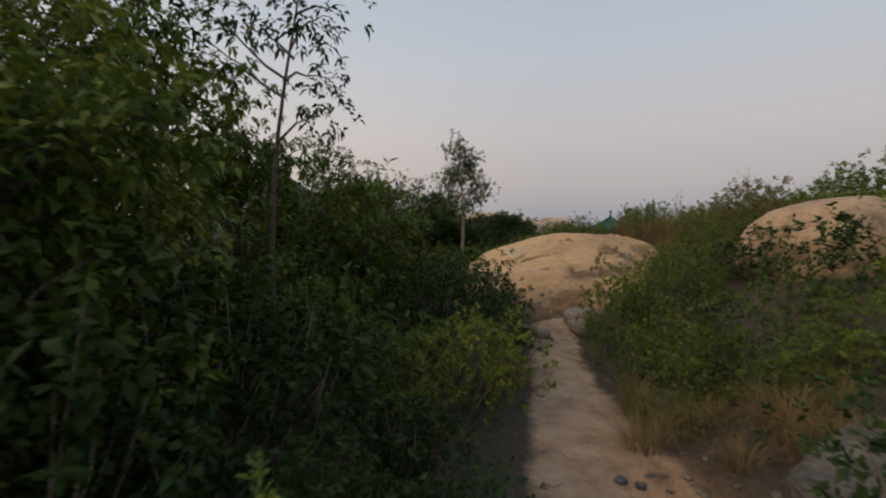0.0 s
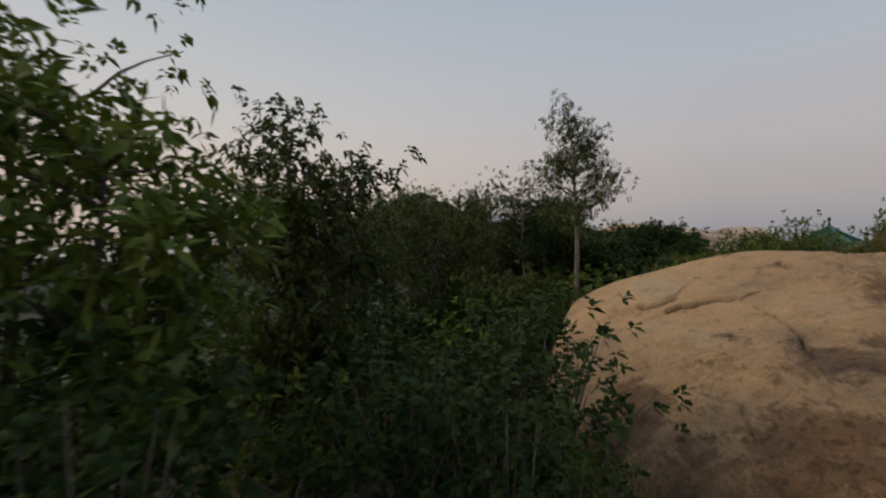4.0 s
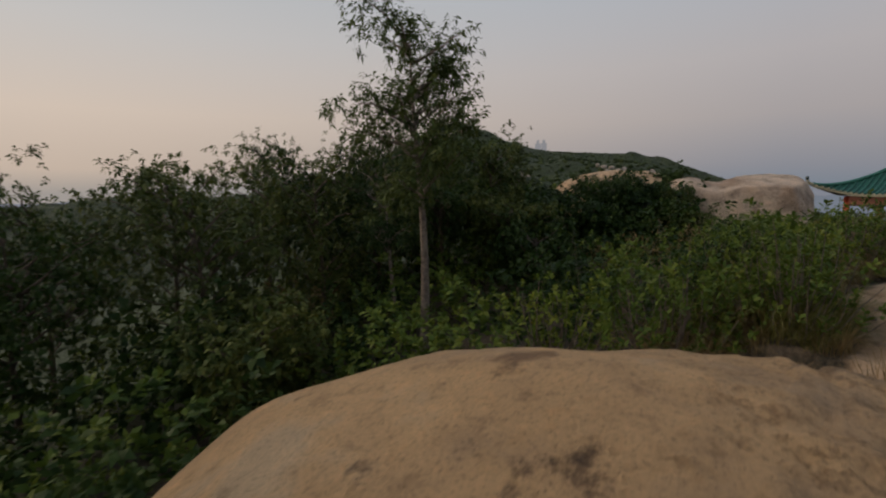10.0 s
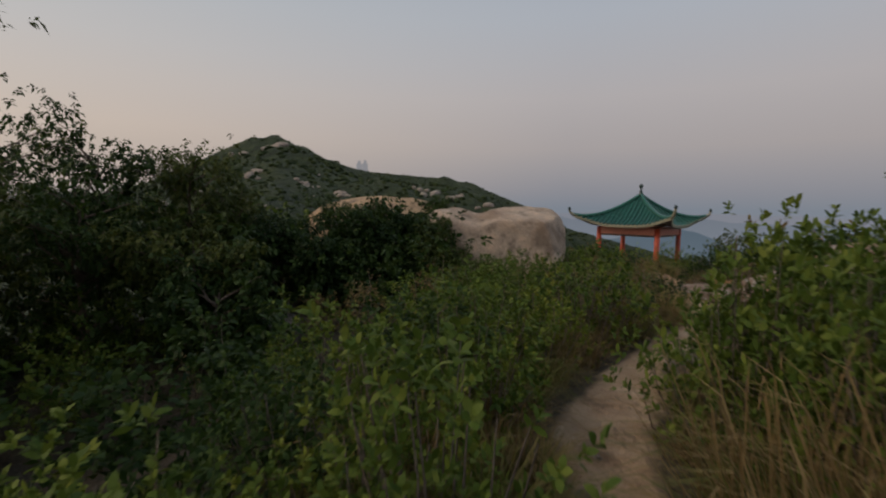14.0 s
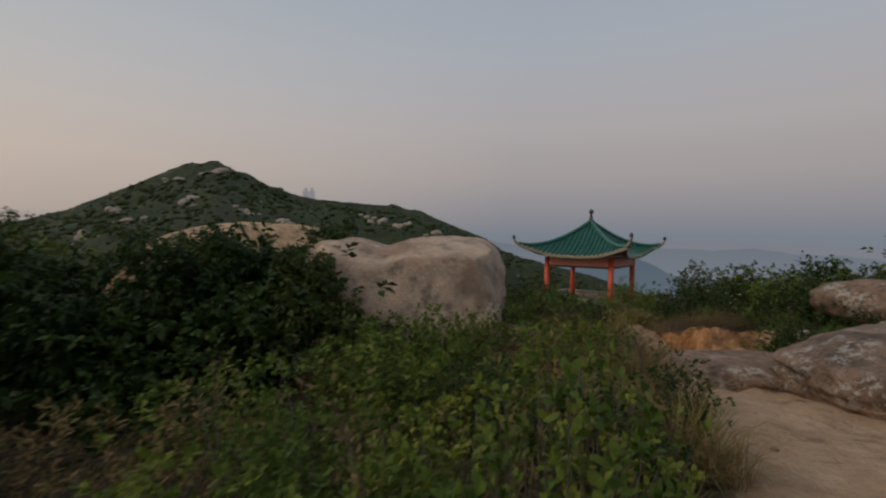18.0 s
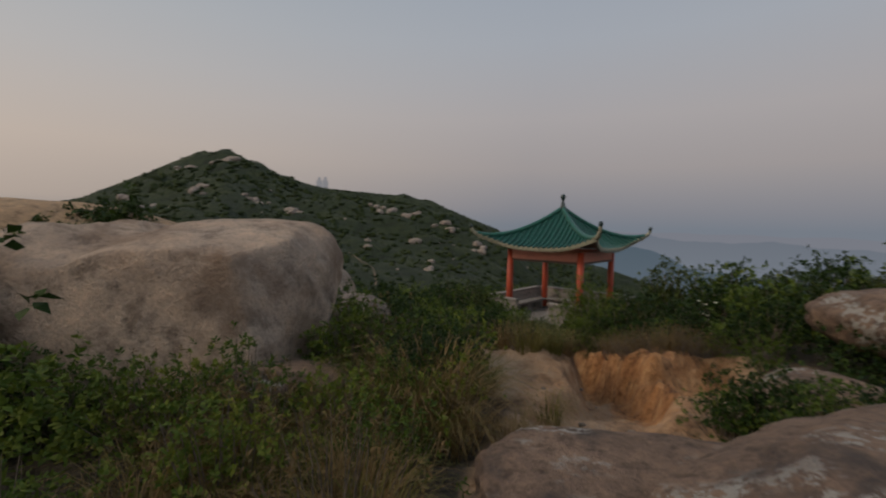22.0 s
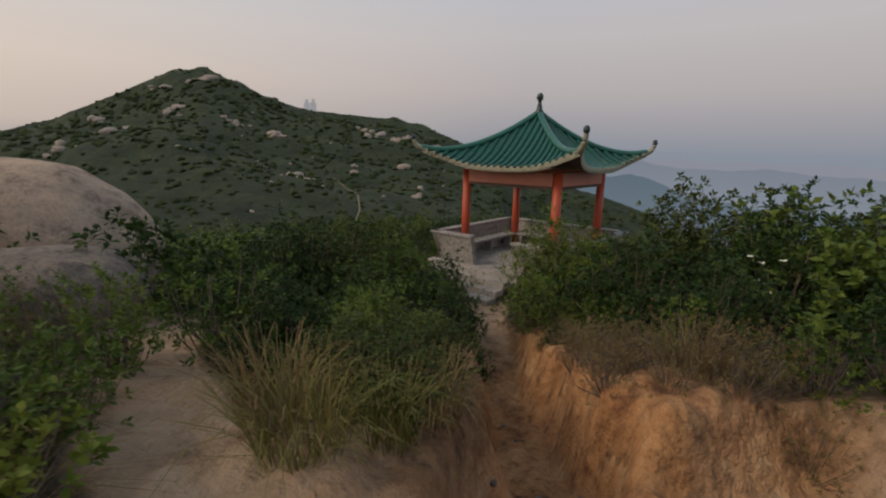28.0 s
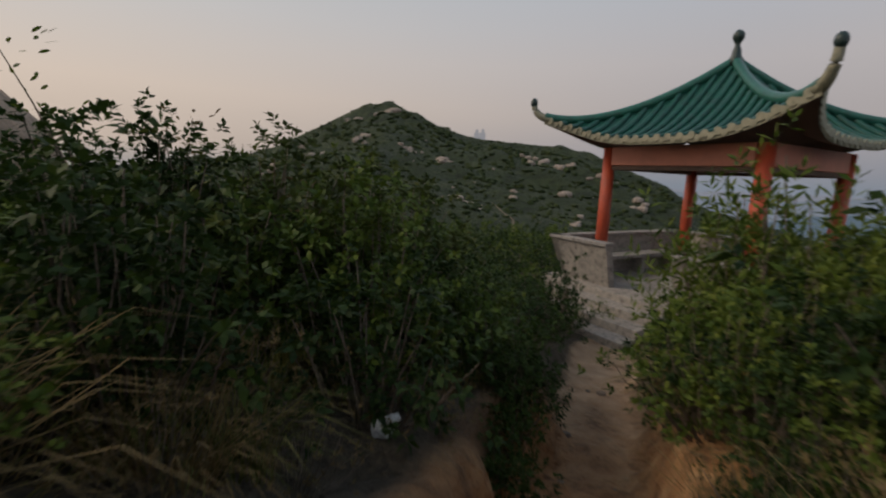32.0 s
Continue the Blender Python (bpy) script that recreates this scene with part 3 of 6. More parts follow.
def ground(x, y):
    """Height of the hillside."""
    shape = np.shape(x)
    x, y = np.asarray(x, float).ravel(), np.asarray(y, float).ravel()
    d, side, z = to_trail(x, y)
    left = np.interp(y, [-5, 5, 9, 11, 15, 19, 22, 28, 33, 40], [-0.05, -0.1, -0.3, -0.5, -0.45, -0.35, -0.08, 0.0, 0.02, -0.1])
    right = np.interp(y, [-5, 3, 8, 12, 14.5, 17, 22, 28, 33, 40], [0.12, 0.2, 0.42, 0.42, 0.26, 0.16, 0.03, 0.08, 0.04, -0.15])
    s = np.maximum(0, d - 0.8)
    z = z + np.where(side > 0, left, right) * 6 * (1 - np.exp(-s / 6))
    lip = np.interp(y, [22, 24, 25.2, 26.5, 27.5, 29, 31, 34, 36], [0, 0.05, 0.22, 0.65, 0.85, 0.85, 0.6, 0.2, 0])
    k = np.clip((d - np.interp(y, [26.5, 28.5, 31, 33], [0.36, 0.2, 0.2, 0.36]) - 0.30 * fbm(x, y, 0.9, 3, 4)) / 0.30, 0, 1)
    z = z + lip * k * k * (3 - 2 * k)
    near = np.exp(-((x - 8) ** 2 + (y - 18) ** 2) / 55 ** 2)
    z = z + near * (0.10 * wave(x, y, 2.2, 1) + 0.035 * wave(x, y, 0.7, 2) + 0.018 * wave(x, y, 0.3, 3)) * np.clip(d / 0.6, 0.25, 1)
    out = np.clip((d - 9) / 50, 0, 1)
    z = z * (1 - out) - 10 * out ** 1.1 - 220 * np.clip((d - 55) / 1400, 0, 1) ** 0.9
    gully = np.interp(y, [20.5, 24, 31, 33], [0, 1, 1, 0]) * np.clip((2.6 - d) / 1.2, 0, 1)
    z = z + gully * (0.12 * fbm(x, y, 0.7, 4, 8) - 0.09 * fbm(x, y, 0.55, 3, 9, True) - 0.05 * fbm(x, y, 0.25, 2, 5, True))
    u, v = x - 12.7, y - 27.05 - 0.15 * (x - 12.7)
    cut = np.maximum(np.abs(u) / 1.05, np.where(v > 0, v / 0.6, -v / 1.5)) + 0.16 * fbm(x, y, 0.8, 3, 6)
    k = np.clip((1.0 - cut) / np.where(v > 0, 0.55, 0.8), 0, 1)
    z = z + (np.minimum(z, 0.50 + 0.10 * fbm(x, y, 0.5, 3, 7)) - z) * k * k * (3 - 2 * k)
    rs = slab_r(x, y)
    w = np.clip((1.07 - rs) / 0.08, 0, 1)
    w = w * w * (3 - 2 * w)
    z = z * (1 - w) + np.minimum(z, slab_z(x, y) - 0.10 - 0.25 * np.clip(1 - rs, 0, 1)) * w
    c, sn = math.cos(PAV_TURN), math.sin(PAV_TURN)
    px, py = x - PAV[0], y - PAV[1]
    v = c * py - sn * px
    q = np.maximum(np.abs(c * px + sn * py), np.abs(v))
    k = np.clip((4.0 - q) / 1.2, 0, 1)
    z = z * (1 - k) + np.minimum(z, PAV_FLOOR - 0.32 - 0.28 * np.clip((-v - 1.9) / 0.8, 0, 1)) * k
    return z.reshape(shape)


def spaced(lo, hi, fine, reach, grow):
    a = list(np.arange(lo, hi + fine / 2, fine))
    st = fine
    while a[-1] < reach:
        st *= grow
        a.append(a[-1] + st)
    st = fine
    while a[0] > -reach:
        st *= grow
        a.insert(0, a[0] - st)
    return np.array(a)


SIDE_TRAIL = ((9.9, 26.4), (9.1, 27.4), (8.6, 28.2), (8.25, 29.2), (7.8, 30.6))


def build_ground():
    xs, ys = spaced(-2, 15.5, 0.14, 4200, 1.13), spaced(0, 37.5, 0.14, 4200, 1.13)
    xs = np.sort(np.concatenate([xs, [a + 0.07 for a in xs if 8.8 < a < 13.6]]))
    ys = np.sort(np.concatenate([ys, [a + 0.07 for a in ys if 22 < a < 32]]))
    X, Y = np.meshgrid(xs, ys, indexing="ij")
    Z = ground(X, Y)
    nx, ny = len(xs), len(ys)
    i, j = np.meshgrid(np.arange(nx - 1), np.arange(ny - 1), indexing="ij")
    F = np.stack([i * ny + j, (i + 1) * ny + j, (i + 1) * ny + j + 1, i * ny + j + 1], -1).reshape(-1, 4)
    me = mesh_of("ground", np.stack([X, Y, Z], -1).reshape(-1, 3), F, MAT_SOIL, True)
    d, side, _ = to_trail(X, Y)
    yy, xx = Y.ravel(), X.ravel()
    half = np.where(side > 0, np.interp(yy, [0, 8, 12, 16, 19, 22, 25, 28, 32, 36], [0.35, 0.22, 0.4, 0.12, 0.15, 0.45, 0.6, 0.25, 0.12, 0.5]),
                    np.interp(yy, [0, 3, 5.5, 8, 12, 16, 18, 20, 22, 25, 28, 31, 36], [0.75, 0.6, 0.22, 0.35, 0.5, 0.1, 0.15, 0.6, 1.5, 1.5, 1.2, 0.2, 0.5]))
    wear = np.clip(1.0 - (d - half) / 0.25, 0, 1)
    wear = wear * np.interp(yy, [0, 7, 9, 14, 15, 17.6, 18.6, 27.5, 29, 34, 36], [0.72, 0.66, 1, 1, 0.8, 0.8, 1, 1, 0.6, 0.6, 1])
    fan = np.exp(-(((xx - 12.6) / 1.5) ** 2 + ((yy - 25.8) / 1.7) ** 2))
    fan2 = np.exp(-(((xx - 10.15) / 0.55) ** 2 + ((yy - 25.9) / 0.9) ** 2))
    for (ax, ay), (bx, by) in zip(SIDE_TRAIL[:-1], SIDE_TRAIL[1:]):
        t = np.clip(((xx - ax) * (bx - ax) + (yy - ay) * (by - ay)) / ((bx - ax) ** 2 + (by - ay) ** 2), 0, 1)
        fan2 = np.maximum(fan2, np.exp(-(np.hypot(xx - ax - t * (bx - ax), yy - ay - t * (by - ay)) / 0.3) ** 2))
    rim = np.where(xx > 3.4, 0.2 * np.exp(-((slab_r(xx, yy) - 1.06) / 0.10) ** 2), 0)
    wear = np.maximum(wear, np.clip(1.6 * np.maximum(fan, fan2) + rim, 0, 1))
    red = np.clip(1.3 * np.exp(-((d - np.interp(yy, [26, 28.5], [0.5, 0.4])) / np.interp(yy, [26.5, 28], [0.45, 0.75])) ** 2) * np.interp(yy, [24, 26, 28, 30.5, 33.5], [0, 0.8, 1, 0.8, 0]), 0, 1)
    red = red * np.where(side > 0, np.where(yy < 27.5, 0.5, np.clip((0.68 - d) / 0.34, 0, 1)), 1.0)
    red = np.maximum(red, 0.8 * np.exp(-(((xx - 1.55) / 0.32) ** 2 + ((yy - 2.4) / 1.3) ** 2)))
    red = np.maximum(red, 0.75 * np.exp(-(((xx - 12.7) / 1.0) ** 2 + ((yy - 27.5 - 0.15 * (xx - 12.7)) / 0.42) ** 2) ** 2))
    far = np.clip((d - 7) / 4, 0, 1)
    col = me.color_attributes.new("wear", "FLOAT_COLOR", "POINT")
    col.data.foreach_set("color", np.stack([wear, red, far, np.ones_like(far)], -1).ravel())
    return tagged(new("ground", me), "sandy hillside trail through dark leaf litter and scrub", "ground", kind="structure")


build_ground()


# ---- rocks ----
def rock_mesh(name, size, seed, mat, res=5, rough=0.10, boxy=2.6, flat=0.0, cuts=(), under=0.0):
    """A rounded weathered rock standing on z=0, its base sunk."""
    bm = bmesh.new()
    bmesh.ops.create_icosphere(bm, subdivisions=res, radius=1.0)
    off = Vector((seed * 3.7, seed * 1.3, seed * 2.1))
    for v in bm.verts:
        p = v.co
        k = (abs(p.x) ** boxy + abs(p.y) ** boxy + abs(p.z) ** boxy) ** (-1 / boxy)
        q = p * k
        d = 1 + rough * (noise.noise(q * 1.1 + off) + 0.5 * noise.noise(q * 2.7 + off) + 0.22 * noise.noise(q * 7 + off) + 0.1 * noise.noise(q * 17 + off))
        q = q * d
        for nx, ny, nz, lim in cuts:
            over = q.x * nx + q.y * ny + q.z * nz - lim
            if over > 0:
                q = q - Vector((nx, ny, nz)) * over * 0.86
        if under and q.z < 0.1:
            f = 1 - under * min(1.0, 0.1 - q.z)
            q.x, q.y = q.x * f, q.y * f
        if cuts:
            q = q * (1 + 0.012 * noise.noise(q * 6 + off) + 0.006 * noise.noise(q * 19 + off))
        if flat and q.z > 0:
            q.z *= 1 - flat * (0.5 + 0.5 * noise.noise(q * 0.9 + off))
        v.co = Vector((q.x * size[0] / 2, q.y * size[1] / 2, q.z * size[2] / 2 + size[2] * 0.36))
    me = bpy.data.meshes.new(name)
    bm.to_mesh(me)
    bm.free()
    for p in me.polygons:
        p.use_smooth = True
    me.materials.append(mat)
    return me


def put(name, me, at, turn=(0, 0, 0), scale=1.0, label="", category="", group="", kind=""):
    ob = new(name, me)
    ob.matrix_world = pose(*at, *turn) @ Matrix.Scale(scale, 4)
    return tagged(ob, label, category, group, kind)


def gz(x, y):
    return float(ground(np.array([x]), np.array([y]))[0])


def build_slab():
    """The broad granite dome that the trail climbs, with its curved crack."""
    n_r, n_a = 150, 540
    rr = np.linspace(0.0, 1.0, n_r) ** 0.8
    aa = np.linspace(0, 2 * math.pi, n_a, endpoint=False)
    R, A = np.meshgrid(rr, aa, indexing="ij")
    ca, sa = np.cos(A), np.sin(A)
    k = (np.abs(ca) ** 2.4 + np.abs(sa) ** 2.4) ** (-1 / 2.4)
    Y = 12.4 + 3.25 * R * sa * k
    X = 3.25 + np.where(ca > 0, slab_half(Y), 2.75) * R * ca * k
    Z = slab_z(X, Y)
    edge = np.clip((R - 0.93) / 0.07, 0, 1)
    Z = Z - 1.3 * edge ** 2
    worn = np.clip((X - 3.7) / 0.9, 0, 1) + np.clip((11.4 - Y) / 0.8, 0, 1)
    worn = np.clip(worn, 0.06, 1)
    Z += 0.045 * wave(X, Y, 1.3, 5) + 0.02 * fbm(X, Y, 0.6, 4, 3) + worn * 0.045 * fbm(X, Y, 0.2, 3, 4)
    flake = fbm(X, Y, 1.1, 4, 6) * 5
    Z += worn * 0.06 * (np.floor(flake) + np.clip((flake - np.floor(flake) - 0.72) / 0.28, 0, 1) - flake)
    D, turn = np.full(X.shape, 9.0), np.zeros(X.shape)
    for line, up in ((((1.76, 12.48), (1.88, 12.38), (2.05, 12.40), (2.20, 12.46)), -1), (((2.08, 12.16), (2.22, 12.22), (2.38, 12.20), (2.55, 12.26), (2.72, 12.24), (2.86, 12.16)), -1),
                     (((2.86, 12.16), (2.95, 11.98), (3.00, 11.76), (3.07, 11.55), (3.13, 11.32), (3.14, 11.08), (3.08, 10.86)), 1)):
        line = np.array(line)
        at = np.linspace(0, len(line) - 1, 5 * len(line))
        line = np.stack([np.interp(at, np.arange(len(line)), line[:, k]) for k in (0, 1)], -1)
        line[1:-1] = (line[:-2] + line[1:-1] + line[2:]) / 3
        line[1:-1] += 0.012 * np.stack([np.sin(at * 7.1), np.cos(at * 5.3)], -1)[1:-1]
        for p, q in zip(line[:-1], line[1:]):
            e = q - p
            t = np.clip(((X - p[0]) * e[0] + (Y - p[1]) * e[1]) / (e @ e), 0, 1)
            d = np.hypot(X - p[0] - t * e[0], Y - p[1] - t * e[1])
            turn = np.where(d < D, up * np.sign(e[1] * (X - p[0]) - e[0] * (Y - p[1])), turn)
            D = np.minimum(D, d)
    Z -= 0.075 * np.exp(-(D / 0.028) ** 2)
    Z += 0.042 * np.clip(0.5 + turn * D / 0.05, 0, 1) * np.exp(-(D / 0.45) ** 2)
    V = np.stack([X, Y, Z], -1).reshape(-1, 3)
    i, j = np.meshgrid(np.arange(n_r - 1), np.arange(n_a), indexing="ij")
    F = np.stack([i * n_a + j, (i + 1) * n_a + j, (i + 1) * n_a + (j + 1) % n_a, i * n_a + (j + 1) % n_a], -1).reshape(-1, 4)
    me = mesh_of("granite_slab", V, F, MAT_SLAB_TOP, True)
    # strength of the crack's painted shade, by distance from its line
    gap = 0.9 * np.exp(-(D.ravel() / (0.021 + 0.013 * fbm(X, Y, 0.35, 2, 5).ravel())) ** 2)
    col = me.color_attributes.new("crack", "FLOAT_COLOR", "POINT")
    col.data.foreach_set("color", np.stack([gap, gap, gap, np.ones_like(gap)], -1).ravel())
    ob = new("granite_slab", me)
    return tagged(ob, "broad tan granite dome with a curved crack and dark stains", "rock")


build_slab()
BOULDER = rock_mesh("boulder", (3.6, 3.0, 2.95), 3, MAT_BOULDER, 6, 0.075, 5.0, 0.0, ((0.85, -0.42, 0.32, 1.10), (-0.65, -0.4, 0.65, 1.22), (0.1, -0.25, 0.965, 0.95), (0.95, 0.2, -0.25, 0.95), (0.25, -0.95, 0.2, 0.97)), 0.06)
for v in BOULDER.vertices:
    v.co.z -= 0.17 * math.exp(-((v.co.x + 0.35) / 0.42) ** 2) * max(0.0, min(1.0, v.co.z / 2.0))
put("boulder", BOULDER, (5.7, 26.15, 0.52), (0, 0, -6), 1, "massive pinkish grey granite boulder with a saddled top", "boulder")
put("boulder", rock_mesh("boulder_dome", (5.6, 3.8, 3.0), 5, MAT_SLAB, 5, 0.06, 2.2), (2.9, 27.8, 0.72), (0, 0, 42), 1, "rounded tan granite dome rising from dark scrub", "boulder")
put("boulder", rock_mesh("boulder_low", (3.3, 2.6, 2.75), 8, MAT_BOULDER, 5, 0.06, 2.2), (5.55, 30.8, 0.06), (0, 0, 10), 1, "smooth grey granite dome beside the side trail", "boulder")
put("rock", rock_mesh("rock_pale", (1.4, 0.9, 0.7), 9, MAT_STONE, 5, 0.09, 2.5), (7.25, 28.9, 0.98), (0, 0, 20), 1.25, "pale lichen-covered rock at the boulder's foot", "rock")
put("rock", rock_mesh("rock_lichen", (1.6, 1.1, 0.9), 21, MAT_LICHEN, 5, 0.10, 2.4), (6.85, 29.8, 0.7), (0, 0, 62), 1, "grey boulder crusted with white lichen beside the side trail", "rock")
put("rock", rock_mesh("outcrop", (4.3, 3.1, 1.4), 11, MAT_OUTCROP, 6, 0.14, 2.6, 0.3, ((-0.5, -0.6, 0.62, 0.86), (0.2, -0.75, 0.63, 0.9), (0.0, 0.1, 0.995, 0.86))), (12.0, 22.0, 1.08), (0, 0, 15), 1, "low brown granite outcrop with white lichen beside the trail", "rock")
put("rock", rock_mesh("outcrop_flat", (2.2, 1.4, 0.5), 12, MAT_OUTCROP, 5, 0.12, 2.8, 0.3), (10.1, 23.2, 1.22), (0, 0, -10), 1, "flat worn granite ledge crossing the trail", "rock")
put("rock", rock_mesh("rock_ledge", (1.2, 0.8, 0.42), 22, MAT_OUTCROP, 5, 0.14, 3.2, 0.2), (7.45, 24.9, gz(7.45, 24.9) - 0.02), (0, 8, 35), 1, "grey-brown granite ledge under dry grass", "rock")
put("rock", rock_mesh("rock_bank", (4.2, 2.6, 1.9), 13, MAT_SLAB, 5, 0.08, 2.2), (7.0, 7.8, 0.78), (0, 0, 20), 1, "pale granite dome on the grassy bank", "rock")
put("rock", rock_mesh("rock_back", (3.4, 2.2, 1.2), 14, MAT_OUTCROP, 5, 0.1, 2.4), (17.4, 26.8, 0.9), (0, 0, 30), 1, "weathered brown granite hump among shrubs", "rock")
put("rock", rock_mesh("rock_slope", (2.6, 1.5, 0.7), 15, MAT_DARKSTONE, 5, 0.1, 2.4), (1.9, 22.2, 0.5), (0, 12, 25), 1, "dark sloping granite slab under shrubs", "rock")


for size, seed, x, y, up, text in (((1.7, 1.2, 0.7), 16, 13.2, 25.3, -0.05, "pale weathered granite boulder behind a shrub"), ((2.4, 1.6, 1.0), 17, 15.2, 26.3, 0.42, "brown granite hump on the stony rise"),
                                   ((1.3, 0.9, 0.6), 18, 16.6, 25.6, 0.3, "rounded brown granite rock on the stony rise"), ((0.9, 0.6, 0.4), 19, 14.1, 24.6, -0.02, "low weathered rock in dry grass")):
    put("rock", rock_mesh("rock_rise", size, seed, MAT_OUTCROP, 5, 0.12, 2.5, 0.2), (x, y, gz(x, y) + up), (0, 0, 17 * seed), 1, text, "rock")


# ---- distance ----
EYE_MID = (9.5, 23.0, 3.0)
RIDGE_AZ = np.array([75, 60, 48, 40.6, 36.3, 31.5, 27.5, 24, 20.2, 17.4, 13.6, 8.6, 3.5, -3, -6.6, -9.9, -13.2, -21, -28.7])
RIDGE_EL = np.array([-1.5, -1.0, -0.5, 0.8, 2.2, 4.8, 6.9, 7.75, 6.5, 5.3, 4.3, 3.9, 3.5, 1.6, -0.1, -1.8, -2.9, -4.6, -7.0])


def hill_point(az, s):
    """A point of the hill: s=0 at its foot, 1 on its ridge, beyond 1 behind it."""
    el = np.interp(-az, -RIDGE_AZ, RIDGE_EL)
    dist = 70 + 330 * s
    top = 3 + 400 * np.tan(np.radians(el))
    foot = -16.0 - 70 * np.clip((-10 - az) / 18, 0, 1)
    k = np.clip(s, 0, 1)
    z = foot + (top - foot) * (0.25 * k + 0.75 * k ** 1.35)
    z = np.where(s > 1, top - (s - 1) * 160, z)
    x = EYE_MID[0] - dist * np.sin(np.radians(az))
    y = EYE_MID[1] + dist * np.cos(np.radians(az))
    bumpy = (5.0 * wave(x, y, 45, 11) + 2.0 * wave(x, y, 16, 12)) * np.clip(s * 2.5, 0.2, 1) * np.where(s > 0.97, 0.15, 1)
    return x, y, z + bumpy


# clusters of boulders: bearing, way up the slope, how many
HILL_CLUSTERS = ((31, 0.55, 3), (21, 0.56, 6), (17, 0.52, 5), (28, 0.9, 4), (24, 0.86, 4), (6, 0.62, 6), (2, 0.55, 5), (-2, 0.5, 3), (8, 0.34, 2), (13, 0.27, 2), (14.5, 0.3, 2),
                 (12, 0.72, 4), (33, 0.7, 3), (3, 0.38, 2), (0, 0.25, 3), (-6, 0.4, 4), (36, 0.45, 3), (26, 0.62, 4))


def build_hill():
    az, s = np.linspace(75, -28, 240), np.concatenate([np.linspace(0, 1, 100), np.linspace(1.05, 1.5, 6)])
    A, S = np.meshgrid(az, s, indexing="ij")
    X, Y, Z = hill_point(A, S)
    n = len(s)
    i, j = np.meshgrid(np.arange(len(az) - 1), np.arange(n - 1), indexing="ij")
    F = np.stack([i * n + j, i * n + j + 1, (i + 1) * n + j + 1, (i + 1) * n + j], -1).reshape(-1, 4)
    m, nn, l, b = material("hill_ground", 0.95)
    co = nn.new("ShaderNodeNewGeometry").outputs["Position"]
    t = noise_tex(nn, l, 0.075, 10, 0.76, co)
    t2 = noise_tex(nn, l, 0.45, 8, 0.75, co)
    c = ramp_of(nn, l, t.outputs[0], [(0.34, (0.012, 0.022, 0.008)), (0.48, (0.024, 0.040, 0.014)), (0.60, (0.044, 0.060, 0.020)), (0.75, (0.105, 0.10, 0.045))])
    k = ramp_of(nn, l, t2.outputs[0], [(0.3, (0.45, 0.45, 0.45)), (0.7, (1.5, 1.5, 1.5))])
    l.new(blend(nn, l, 1.0, c.outputs[0], k.outputs[0], "MULTIPLY"), b.inputs["Base Color"])
    bump(nn, l, b, t2.outputs[0], 1.0, 2.0)
    tagged(new("hill", mesh_of("hill", np.stack([X, Y, Z], -1).reshape(-1, 3), F, m, True)), "dark green scrub-covered hill dotted with boulders", "hill", kind="structure")
    rng = np.random.default_rng(3)
    kinds = [rock_mesh("hill_boulder", (1, 0.8, 0.7), 20 + i, MAT_HILLROCK, 2, 0.16, 2.6) for i in range(5)]
    spots = []
    for a, q, n in HILL_CLUSTERS:
        spots += [(a + rng.normal(0, 0.6), q + rng.normal(0, 0.016), rng.uniform(2.2, 7.5)) for _ in range(n + 2)]
    spots += [(rng.uniform(-16, 38), rng.beta(1.6, 1.9) * 0.92, rng.choice([1.6, 2.4, 3.4], p=[0.6, 0.3, 0.1])) for _ in range(42)]
    for i, (a, q, big) in enumerate(spots):
        x, y, z = hill_point(np.array([a]), np.array([q]))
        big *= (0.4 + 0.8 * q) * 0.66
        ob = put("hill_boulder", kinds[i % 5], (float(x[0]), float(y[0]), float(z[0]) - 0.2 * big), (rng.uniform(-15, 15), rng.uniform(-15, 15), rng.uniform(0, 360)), big * 1.3,
                 "pale granite boulder standing in hillside scrub", "boulder", "boulders on the hill")
        ob.scale = (ob.scale[0] * rng.uniform(0.8, 1.6), ob.scale[1], ob.scale[2] * rng.uniform(0.6, 1.1))
    line = []
    for a, q in zip(np.interp(np.linspace(0, 4, 25), range(5), [10.2, 9.0, 7.3, 7.0, 8.4]), np.linspace(0.30, 0.06, 25)):
        for da in (-0.07, 0.07):
            x, y, z = hill_point(np.array([a + da]), np.array([q]))
            line.append((float(x[0]), float(y[0]), float(z[0]) + 0.35))
    k = np.arange(24) * 2
    tagged(new("hill_path", mesh_of("hill_path", line, np.stack([k, k + 1, k + 3, k + 2], -1), MAT_SOIL_PLAIN, True)), "pale worn footpath winding up the far hill", "path", kind="structure")
    bm = bmesh.new()
    bmesh.ops.create_icosphere(bm, subdivisions=1, radius=1.0)
    bv = np.array([v.co[:] for v in bm.verts])
    bf = np.array([[v.index for v in f.verts] for f in bm.faces])
    bm.free()
    chunks = []
    for i in range(3800):
        a, q = rng.uniform(-24, 50), rng.uniform(0, 1) ** 0.8
        x, y, z = hill_point(np.array([a]), np.array([q]))
        r = rng.uniform(0.7, 2.3) * (0.35 + 1.0 * q) * (1 if q < 0.88 else 0.45)
        v = bv * (1 + rng.uniform(-0.35, 0.35, (len(bv), 1))) * np.array([r, r, r * rng.uniform(0.5, 0.9)])
        chunks.append((v + np.array([x[0], y[0], z[0] + 0.1 * r]), bf))
    V, F = joined(chunks)
    tagged(new("hill_scrub", mesh_of("hill_scrub", V, F, MAT_HILLGREEN)), "dark green bushes covering the far hillside", "scrub", kind="stuff")


build_hill()


